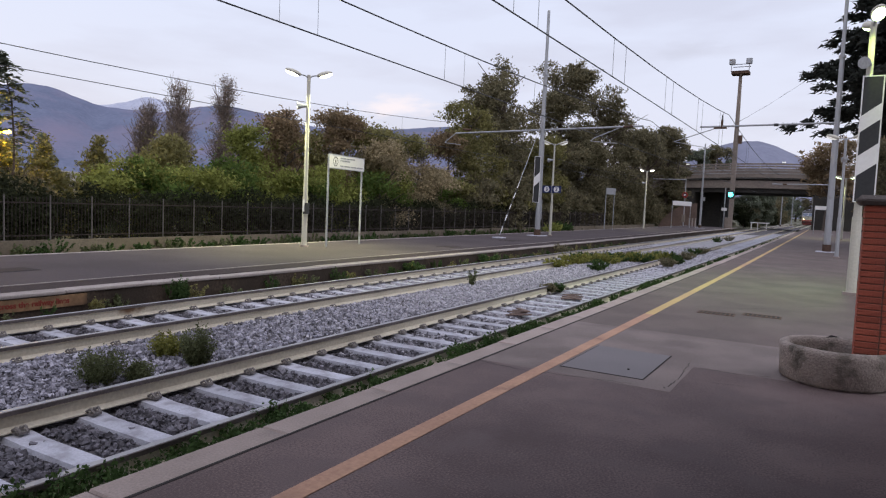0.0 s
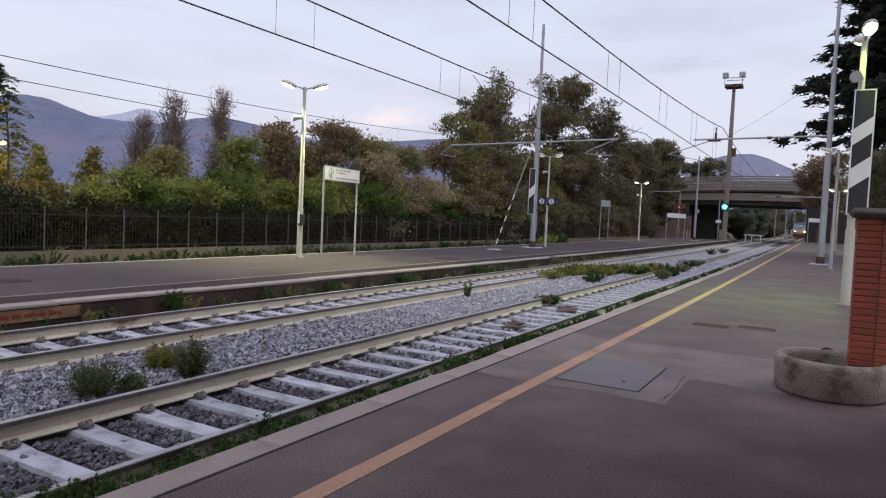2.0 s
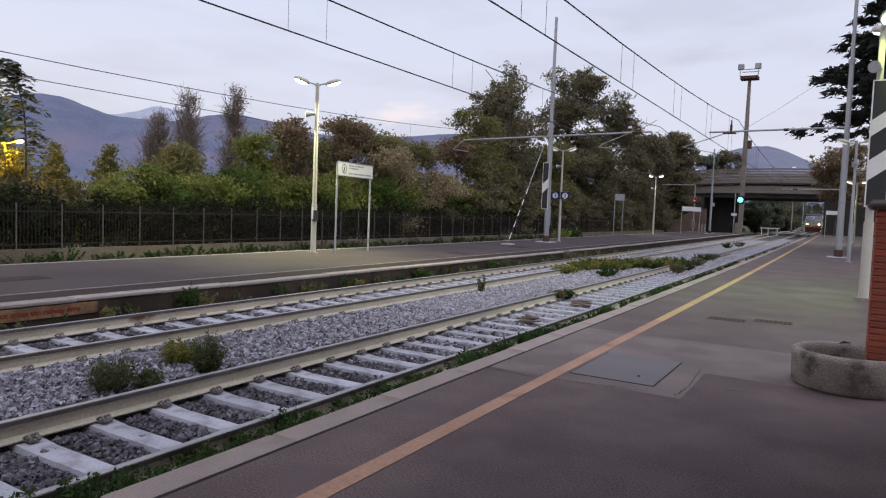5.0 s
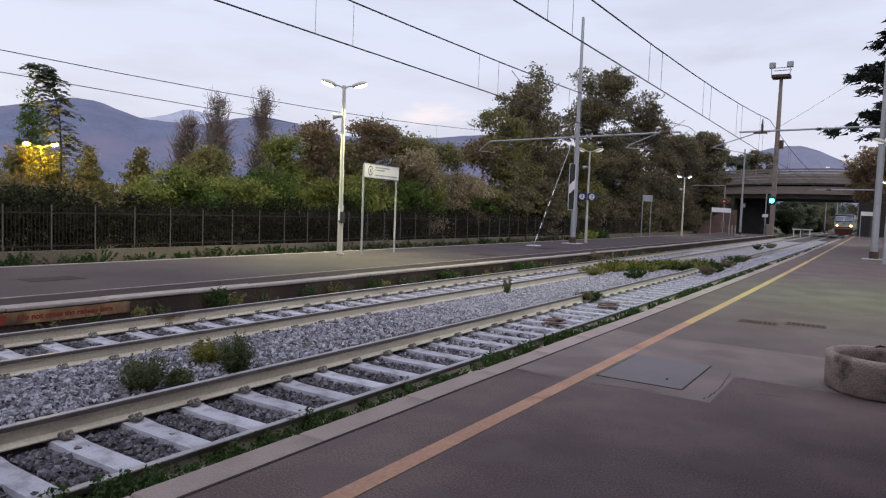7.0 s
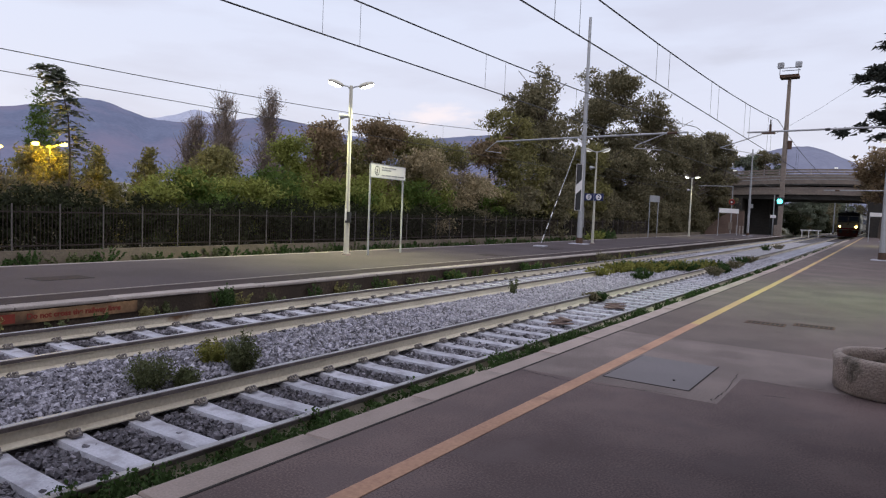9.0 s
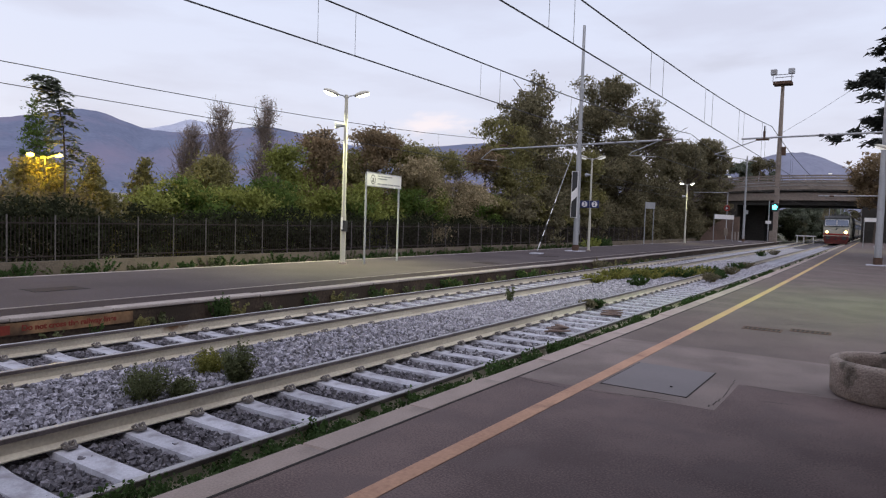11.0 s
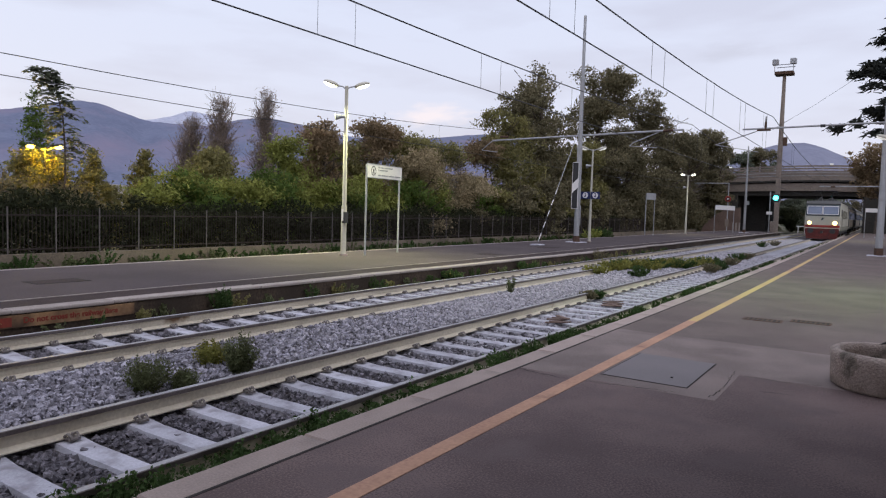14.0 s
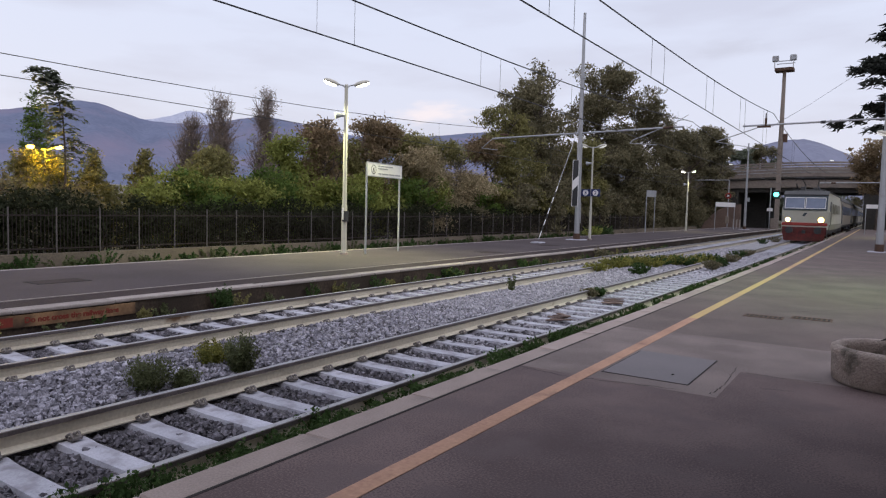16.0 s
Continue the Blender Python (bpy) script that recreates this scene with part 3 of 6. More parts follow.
def build_track(name, cx, y_first, label):
    track = empty(name)
    tagged(track, label, "railway track", "railway tracks")
    prof = [(-0.036, 0), (-0.03, 0.006), (0.03, 0.006), (0.036, 0), (0.036, -0.035), (0.012, -0.05), (0.009, -0.13), (0.035, -0.145), (0.075, -0.155), (0.075, -0.166), (-0.075, -0.166), (-0.075, -0.155), (-0.035, -0.145), (-0.009, -0.13), (-0.012, -0.05), (-0.036, -0.035)]
    idx = [1, 2, 1, 1, 0, 0, 0, 0, 0, 0, 0, 0, 0, 0, 0, 1]
    ys = [-6 + 2 * k for k in range(40)] + [80, 90, 100, 120, 150, 190, 240]
    for s in (-0.7535, 0.7535):
        # heads are thicker in the web, as coated with dust and paint
        ribbon("rail", [(cx + s + px, RAIL_Z + pz) for px, pz in prof], ys, [RAIL_WEB, RAIL_HEAD, RAIL_TOP], track, idx)
    bm = bmesh.new()
    half = [(-1.2, 0.0), (-0.95, 0.0), (-0.45, -0.03), (0.45, -0.03), (0.95, 0.0), (1.2, 0.0)]
    top = [[bm.verts.new((x, w * (0.86 if abs(x) < 0.5 else 1), z)) for w in (-0.118, 0.118)] for x, z in half]
    low = [[bm.verts.new((x, w, -0.18)) for w in (-0.15, 0.15)] for x, z in half]
    for i in range(5):
        bm.faces.new((top[i][0], top[i + 1][0], top[i + 1][1], top[i][1]))
        for w in (0, 1):
            q = (top[i][w], low[i][w], low[i + 1][w], top[i + 1][w])
            bm.faces.new(q if w == 0 else q[::-1])
    for i in (0, 5):
        bm.faces.new((top[i][0], top[i][1], low[i][1], low[i][0]))
    bmesh.ops.recalc_face_normals(bm, faces=bm.faces)
    sleeper = bpy.data.meshes.new("sleeper")
    bm.to_mesh(sleeper)
    bm.free()
    sleeper.materials.append(CONCRETE)
    bm = bmesh.new()
    box(bm, -0.04, 0.04, -0.045, 0.045, -0.005, 0.015)
    for w in (-0.028, 0.028):
        tube(bm, (-0.05, w - 0.015, 0.02), (0.0, w * 1.3, 0.05), 0.011, sides=6)
        tube(bm, (0.0, w * 1.3, 0.05), (0.045, w, 0.015), 0.011, sides=6)
    tube(bm, (0, 0, 0.0), (0, 0, 0.055), 0.018, 0.014, sides=6)
    clips = bpy.data.meshes.new("fastening")
    bm.to_mesh(clips)
    bm.free()
    clips.materials.append(CLIP)
    r = random.Random(11 if cx > -6 else 12)
    for k in range(-9, 140):
        y = y_first + 0.604 * k
        ob = new("sleeper", sleeper)
        ob.parent = track
        ob.location = (cx + drift(y) + r.uniform(-0.015, 0.015), y + r.uniform(-0.01, 0.01), RAIL_Z - 0.166)
        ob.rotation_euler = (0, 0, r.uniform(-0.012, 0.012))
        if y < 42:
            for x, e in ((-0.64, 1), (0.64, -1)) + (((-0.87, -1), (0.87, 1)) if y < 10 else ()):
                cl = new("fastening", clips)
                cl.parent = ob
                cl.location, cl.rotation_euler = (x, 0, 0), (0, 0, 0 if e > 0 else math.pi)
    return track


build_ground()
build_platforms()
build_ballast()
build_track("railway_track", TRACKS["near"], 2.89, "near railway track with concrete sleepers and pale dusty rails")
build_track("railway_track", TRACKS["far"], 4.62, "second railway track with concrete sleepers beside the island platform")


# ---------------------------------------------------------------- platform details
def build_platform_details():
    bm = boxes((-2.20, -1.42, 6.17, 7.38, -0.02, 0.006), bevel=0.002)
    hatch = tagged(part("inspection_cover", bm, STEEL_PLATE), "flat grey inspection cover plate set in the asphalt", "cover plate")
    part("frame", boxes((-2.21, -2.20, 6.158, 7.39, -0.02, 0.004), (-1.42, -1.408, 6.158, 7.39, -0.02, 0.004), (-2.20, -1.42, 6.158, 6.17, -0.02, 0.004), (-2.20, -1.42, 7.38, 7.388, -0.02, 0.004)), CRACK, hatch)
    part("lifting_hole", tubes(((-1.62, 6.45, 0.0), (-1.62, 6.45, 0.014), 0.012)), CRACK, hatch)
    for x0, y0 in ((-1.77, 10.97), (-1.15, 11.24)):
        d = tagged(new("drain_grate"), "dark sunken iron drain grate in the platform", "drain", "platform drains")
        d.location = (x0, y0, 0)
        part("frame", boxes((0, 0.54, 0, 0.03, -0.02, 0.006), (0, 0.54, 0.25, 0.28, -0.02, 0.006), (0, 0.03, 0.03, 0.25, -0.02, 0.006), (0.51, 0.54, 0.03, 0.25, -0.02, 0.006)), RUST, d)
        part("sump", boxes((0.03, 0.51, 0.03, 0.25, -0.02, 0.0025)), CRACK, d)
        for k in range(7):
            part("slat", boxes((0.06 + 0.065 * k, 0.085 + 0.065 * k, 0.03, 0.25, -0.01, 0.004)), RUST, d)
    for x, y, w, d in ((-13.4, 6.2, 0.5, 0.9), (-12.4, 21.0, 0.7, 0.7), (-13.0, 27.5, 0.6, 0.9)):
        c = tagged(empty("manhole_cover", pose(x, y, FAR_Z)), "dark iron manhole cover in the island platform", "manhole cover", "manhole covers")
        part("lid", boxes((0, w, 0, d, -0.02, 0.006), bevel=0.003), FAR_BAND, c)
        part("frame", boxes((-0.05, 0, -0.05, d + 0.05, -0.02, 0.005), (w, w + 0.05, -0.05, d + 0.05, -0.02, 0.005), (0, w, -0.05, 0, -0.02, 0.005), (0, w, d, d + 0.05, -0.02, 0.005)), CRACK, c)
    r = random.Random(5)
    runs = [((-2.92, 5.83), (-2.37, 5.77)), ((-2.37, 5.77), (-1.91, 5.88)), ((-1.91, 5.88), (-1.45, 5.95)), ((-1.19, 5.95), (-1.16, 6.32)), ((-1.16, 6.32), (-1.18, 7.2)), ((-1.06, 7.02), (-0.74, 7.0)), ((-0.74, 7.0), (-0.43, 7.1)), ((-0.88, 6.48), (-0.62, 6.53)), ((-1.28, 11.9), (-0.63, 12.77)), ((-0.63, 12.77), (0.1, 13.75)), ((-2.2, 14.0), (-1.5, 14.3))]
    for (xa, ya), (xb, yb) in runs:
        n = 14
        pts = []
        for k in range(n + 1):
            u = k / n
            pts.append(Vector((xa + (xb - xa) * u, ya + (yb - ya) * u, 0.003)) + Vector((r.uniform(-1, 1), r.uniform(-1, 1), 0)) * 0.018)
        bm = bmesh.new()
        side = Vector((-(yb - ya), xb - xa, 0)).normalized()
        prev = None
        for k, p in enumerate(pts):
            w = 0.002 + 0.0045 * r.random()
            row = (bm.verts.new(p - side * w), bm.verts.new(p + side * w))
            if prev:
                bm.faces.new((prev[0], row[0], row[1], prev[1]))
            prev = row
        tagged(part("asphalt_crack", bm, CRACK), "jagged open crack in the platform asphalt", "crack", "platform cracks", kind="structure")
    for x, y, a in ((-4.85, 11.25, 4), (-4.85, 14.08, -3)):
        pile = tagged(empty("timber_pile", pose(x, y, RAIL_Z - 0.166, 0, 0, a)), "broken weathered brown boards lying between the rails", "timber", "timbers on the track")
        for k in range(5):
            b = part("board", boxes((-0.24 + 0.1 * r.random(), 0.24 - 0.12 * r.random(), -0.045, 0.045, 0, 0.025), bevel=0.005), TIMBER, pile)
            b.location = (r.uniform(-0.05, 0.05), -0.12 + 0.06 * k, 0.015 * k)
            b.rotation_euler = (r.uniform(-0.1, 0.1), r.uniform(-0.12, 0.12), r.uniform(-0.8, 0.8))


def build_planter():
    pl = tagged(empty("round_planter", pose(0.09, 7.38, 0)), "round weathered concrete planter ring on the platform", "planter")
    prof = [(0.43, 0.0), (0.475, 0.03), (0.485, 0.24), (0.495, 0.29), (0.485, 0.33), (0.45, 0.35), (0.41, 0.335), (0.395, 0.29), (0.39, 0.05)]
    n, verts, faces = 48, [], []
    for i in range(n):
        a = 2 * math.pi * i / n
        for rr, z in prof:
            q = rr + 0.008 * noise.noise((math.cos(a) * 3, math.sin(a) * 3, z * 6))
            verts.append((q * math.cos(a), q * math.sin(a), z))
    k = len(prof)
    for i in range(n):
        for j in range(k - 1):
            faces.append((i * k + j, ((i + 1) % n) * k + j, ((i + 1) % n) * k + j + 1, i * k + j + 1))
    mesh_object("ring", verts, faces, PLANTER, pl, True)
    bm = bmesh.new()
    bmesh.ops.create_circle(bm, cap_ends=True, segments=32, radius=0.41, matrix=Matrix.Translation((0, 0, 0.2)))
    part("soil", bm, SOIL, pl)
    leaf = bmesh.new()
    vs = [leaf.verts.new(p) for p in ((0, 0, 0), (0.05, 0.02, 0.03), (0.12, 0.0, 0.02), (0.05, -0.02, 0.02))]
    leaf.faces.new(vs)
    dl = part("dead_leaf", leaf, CRACK, pl)
    dl.location = (-0.10, 0.36, 0.345)


def build_pillar():
    p = tagged(empty("brick_pillar", pose(0.22, 7.30, 0)), "red brick pillar with a dark rounded stone cap", "pillar")
    part("core", boxes((0.008, 0.392, 0.008, 0.392, 0, 1.675)), MORTAR, p)
    bm = boxes((-0.07, 0.47, -0.07, 0.47, 1.675, 1.765), bevel=0.035)
    part("cap", bm, CAPSTONE, p, "dark rounded stone cap")
    me = bpy.data.meshes.new("brick")
    bm = boxes((0, 0.19, 0, 0.19, 0, 0.05), bevel=0.004)
    bm.to_mesh(me)
    bm.free()
    me.materials.append(BRICK)
    r = random.Random(2)
    for c in range(28):
        for i in range(2):
            for j in range(2):
                b = new("brick", me)
                b.parent = p
                b.location = (0.203 * i + r.uniform(-0.002, 0.002), 0.203 * j + r.uniform(-0.002, 0.002), 0.004 + 0.0597 * c)


def build_shade_blockers():
    """Unseen walls and a canopy behind and beside the eye, added to shade the platform."""
    tagged(part("wall_station", boxes((0.62, 1.0, -12, 6.4, 0.0, 9.5)), BLOCKER), "unseen plain plaster wall added to shade the platform", "wall", kind="structure")
    tagged(part("wall_station_end", boxes((-2.6, 1.0, -12.4, -12, 0.0, 4.2)), BLOCKER), "unseen plain end wall added to close off the light behind", "wall", kind="structure")
    tagged(part("canopy", boxes((-1.3, 0.62, -12, 3.9, 3.05, 3.25)), BLOCKER), "unseen flat plaster canopy added to shade the platform", "canopy", kind="structure")


build_shade_blockers()
build_platform_details()
build_planter()
build_pillar()


# ---------------------------------------------------------------- lamps, masts, signs
def lamp_head(parent, x, y, z, turn, glass, long=0.52):
    """A flat oval lantern on a short bent arm."""
    c, s = math.cos(turn), math.sin(turn)
    part("arm", tubes(((x, y, z - 0.12), (x + 0.10 * c, y + 0.10 * s, z - 0.03), 0.022), ((x + 0.10 * c, y + 0.10 * s, z - 0.03), (x + 0.24 * c, y + 0.24 * s, z), 0.022), sides=8), GALV, parent)
    out = 0.42 * long + long / 2
    m = Matrix.Translation((x + out * c, y + out * s, z + 0.06)) @ Matrix.Rotation(turn, 4, "Z") @ Matrix.Rotation(-0.30, 4, "Y")
    bm = bmesh.new()
    bmesh.ops.create_uvsphere(bm, u_segments=16, v_segments=8, radius=1, matrix=m @ Matrix.Diagonal((long / 2, 0.14, 0.085, 1)))
    part("lantern", bm, PALE_PAINT, parent, smooth=True)
    bm = bmesh.new()
    bmesh.ops.create_uvsphere(bm, u_segments=16, v_segments=8, radius=1, matrix=m @ Matrix.Translation((0.02, 0, -0.04)) @ Matrix.Diagonal((long / 2 * 0.86, 0.12, 0.075, 1)))
    part("glass", bm, glass, parent, "glowing lamp glass", smooth=True)


def speaker(parent, x, y, z, turn, m=GALV):
    c, s = math.cos(turn), math.sin(turn)
    part("loudspeaker", tubes(((x + 0.05 * c, y + 0.05 * s, z), (x + 0.16 * c, y + 0.16 * s, z), 0.05, 0.06), ((x + 0.16 * c, y + 0.16 * s, z), (x + 0.34 * c, y + 0.34 * s, z - 0.02), 0.06, 0.12), sides=12), m, parent)


def platform_lamp(x, y, z0, h, turn, glasses, label, pole=PALE_PAINT, radius=0.065, horn=None, boxed=False, long=0.52):
    L = tagged(empty("platform_lamp", pose(x, y, z0)), label, "lamp post", "platform lamps")
    part("pole", tubes(((0, 0, 0), (0, 0, 1.6), radius * 1.25, radius * 1.2), ((0, 0, 1.6), (0, 0, h), radius, radius * 0.75), sides=12), pole, L, smooth=False)
    part("base_collar", tubes(((0, 0, 0), (0, 0, 0.06), radius * 2), sides=12), KERB, L)
    for k, g in enumerate(glasses):
        lamp_head(L, 0, 0, h, turn + math.pi * k, g, long)
    if horn:
        speaker(L, 0, 0, horn[0], horn[1])
    if boxed:
        part("switch_box", boxes((0.03, 0.17, -0.14, 0.02, 1.05, 1.4), bevel=0.01), DARK_METAL, L)
        part("notice", boxes((0.03, 0.10, -0.16, -0.144, 1.12, 1.5)), WHITE_SIGN, L)
    return L


def digit(parent, text, size, at, turn, m):
    cu = bpy.data.curves.new("digit", "FONT")
    cu.body, cu.size, cu.align_x, cu.align_y, cu.extrude, cu.offset = text, size, "CENTER", "CENTER", 0.002, 0.004
    ob = new("digit", cu)
    bpy.context.view_layer.update()
    me = bpy.data.meshes.new_from_object(ob.evaluated_get(bpy.context.evaluated_depsgraph_get()))
    bpy.data.objects.remove(ob)
    me.materials.clear()
    me.materials.append(m)
    t = new("lettering", me)
    t.parent = parent
    t.matrix_local = Matrix.Translation(at) @ turn
    return t


FACE_S = Matrix.Rotation(radians(90), 4, "X")
FACE_E = Matrix.Rotation(radians(90), 4, "Z") @ Matrix.Rotation(radians(90), 4, "X")


def build_lamps():
    WEST = math.pi
    platform_lamp(-14.55, 16.3, FAR_Z, 5.38, WEST + 0.75, (LAMP_ON, LAMP_ON), "tall pale lamp post with two glowing lanterns", radius=0.072, horn=(4.42, WEST + 0.8), boxed=True)
    platform_lamp(-13.76, 35.6, FAR_Z, 5.1, WEST + 0.5, (LAMP_PALE, LAMP_PALE), "pale lamp post carrying blue platform number plates", radius=0.06, horn=(4.2, WEST))
    platform_lamp(-14.75, 60.8, FAR_Z, 5.15, 0.25, (LAMP_ON, LAMP_ON), "slim pale lamp post with lit lanterns", radius=0.07, long=0.42, horn=(4.1, WEST))
    platform_lamp(0.36, 16.1, 0, 5.48, -1.45, (LAMP_GREEN, LAMP_GREEN), "lamp post with greenish glowing lanterns above a striped board", radius=0.075, horn=(4.65, -1.9))
    platform_lamp(0.10, 31.1, 0, 4.75, WEST - 0.3, (LAMP_PALE, LAMP_PALE), "grey lamp post with round shaded lanterns", GALV, 0.06, horn=(3.9, -1.6))
    platform_lamp(0.42, 60.0, 0, 4.7, WEST - 0.3, (LAMP_GREEN, LAMP_GREEN), "distant lit lamp post on the platform", radius=0.07)
    # platform number plates
    for x, t in ((-14.05, "3"), (-13.48, "2")):
        P = tagged(empty("platform_number_plate", pose(x, 35.5, 2.51)), f"dark blue plate with the number {t} in a white disc", "sign", "platform numbers")
        part("plate", boxes((-0.26, 0.26, -0.02, 0.02, -0.2, 0.2), bevel=0.005), BLUE_SIGN, P)
        part("disc", tubes(((0, -0.021, 0), (0, -0.03, 0), 0.16), sides=24), WHITE_SIGN, P)
        digit(P, t, 0.30, (0, -0.034, 0), FACE_S, BLUE_SIGN)


def striped_board(x, y, z0, z1, w, turn, bars, rise):
    b = tagged(empty("striped_board", pose(x, y, z0, 0, 0, turn)), "tall black board with slanting white stripes and a white border", "sign", "striped boards")
    h = z1 - z0
    part("panel", boxes((-w / 2, w / 2, -0.012, 0.012, 0, h)), BLACK_SIGN, b)
    e = 0.025
    part("border", boxes((-w / 2 - e, -w / 2, -0.016, 0.014, -e, h + e), (w / 2, w / 2 + e, -0.016, 0.014, -e, h + e), (-w / 2, w / 2, -0.016, 0.014, h, h + e), (-w / 2, w / 2, -0.016, 0.014, -e, 0)), WHITE_SIGN, b)
    for za, tall in bars:
        bm = bmesh.new()
        prism(bm, [(-w / 2, za), (w / 2, za + rise), (w / 2, za + tall + rise), (-w / 2, za + tall)], -0.018, -0.0125)
        part("stripe", bm, WHITE_SIGN, b)


def two_post_sign(x0, y0, x1, y1, z_base, z_lo, z_hi, label, ink=None, panel=WHITE_SIGN):
    """A panel between two posts; the line from (x0, y0) to (x1, y1) is its foot, seen from the right-hand side."""
    d = Vector((x1 - x0, y1 - y0, 0))
    w = d.length
    S = tagged(empty("notice_board", Matrix.Translation((x0, y0, z_base)) @ Matrix.Rotation(math.atan2(d.y, d.x), 4, "Z")), label, "sign", "platform notice boards")
    zl, zh = z_lo - z_base, z_hi - z_base
    for x in (0.03, w - 0.03):
        part("post", tubes(((x, 0.03, 0), (x, 0.03, zh - 0.02), 0.035), sides=10), GALV, S)
    part("panel", boxes((-0.02, w + 0.02, -0.03, -0.006, zl, zh), bevel=0.006), panel, S)
    part("rim", boxes((-0.04, w + 0.04, -0.034, 0.0, zh, zh + 0.02), (-0.04, w + 0.04, -0.034, 0.0, zl - 0.02, zl), (-0.04, -0.02, -0.034, 0.0, zl, zh), (w + 0.02, w + 0.04, -0.034, 0.0, zl, zh)), GALV, S)
    if ink:
        h = zh - zl
        cx, cz, rr = 0.36, zl + h * 0.5, h * 0.36
        ring = bmesh.new()
        n = 28
        for k in range(n):
            a, b = 2 * math.pi * k / n, 2 * math.pi * (k + 1) / n
            for e in (-1,):
                q = [ring.verts.new((cx + r2 * math.cos(t), -0.034, cz + r2 * math.sin(t))) for r2, t in ((rr, a), (rr, b), (rr * 0.84, b), (rr * 0.84, a))]
                ring.faces.new(q)
        part("prohibition_ring", ring, BLACK_SIGN, S)
        bm = boxes((cx - 0.03, cx + 0.03, -0.034, -0.031, cz - rr * 0.2, cz + rr * 0.35), (cx - 0.05, cx - 0.02, -0.034, -0.031, cz - rr * 0.6, cz - rr * 0.2), (cx + 0.02, cx + 0.05, -0.034, -0.031, cz - rr * 0.6, cz - rr * 0.2))
        part("pictogram", bm, BLACK_SIGN, S)
        for a, b, u in ((0.66, 0.80, 0.80), (0.84, 1.02, 0.80), (1.05, 1.62, 0.80), (0.66, 0.72, 0.60), (0.76, 1.28, 0.60), (0.66, 0.86, 0.20), (0.90, 1.30, 0.20), (1.34, 1.72, 0.20), (1.76, w - 0.08, 0.20)):
            z = zl + h * u
            part("text_bar", boxes((a, b, -0.033, -0.031, z - 0.02, z + 0.02)), GREY_INK, S)
    return S


def build_signs():
    two_post_sign(-14.2, 16.97, -14.52, 19.2, FAR_Z, 2.49, 2.92, "white notice board with a prohibition ring on two steel posts", ink=True)
    two_post_sign(-15.85, 52.7, -15.5, 53.9, FAR_Z, 2.75, 3.22, "small pale notice board on two posts", panel=GALV)
    two_post_sign(-14.95, 73.4, -13.95, 78.2, FAR_Z, 2.3, 2.75, "long white station name board on two posts")
    two_post_sign(-1.85, 74.0, -0.75, 75.2, 0, 2.4, 2.75, "white name board on two posts beside the track")
    striped_board(-14.2, 34.35, 1.77, 4.21, 0.30, 4, ((0.82, 0.50),), 0.3)
    striped_board(0.44, 15.95, 1.92, 4.38, 0.33, 0, ((0.50, 0.40), (1.37, 0.32)), 0.25)
    B = tagged(empty("track_crossing_board", pose(-10.13, 2.95, -0.225)), "faded tan board with red lettering fixed to the platform face", "sign")
    part("board", boxes((-0.01, 0.012, 0.0, 3.39, -0.095, 0.085), bevel=0.004), TAN_SIGN, B)
    digit(B, "Do not cross the railway lines", 0.115, (0.016, 2.40, 0.0), FACE_E, RED_INK)
    part("marker_plate", boxes((0.012, 0.016, 1.33, 1.55, -0.07, 0.06)), RED_INK, B)


def mast(x, y, z0, h, label, arm=None, r0=0.15):
    M = tagged(empty("catenary_mast", pose(x, y, z0)), label, "mast", "catenary masts")
    part("pole", tubes(((0, 0, 0), (0, 0, h * 0.42), r0, r0 * 0.93), ((0, 0, h * 0.42), (0, 0, h * 0.72), r0 * 0.78, r0 * 0.72), ((0, 0, h * 0.72), (0, 0, h), r0 * 0.58, r0 * 0.5), sides=14), GALV, M)
    for z in (h * 0.42, h * 0.72):
        part("collar", tubes(((0, 0, z - 0.06), (0, 0, z + 0.06), r0 * 1.05), sides=14), GALV, M)
    part("foot", tubes(((0, 0, 0), (0, 0, 0.35), r0 * 1.25), sides=14), RUST, M)
    part("footing", boxes((-0.45, 0.45, -0.45, 0.45, -0.3, 0.03), bevel=0.03), CONCRETE, M)
    return M


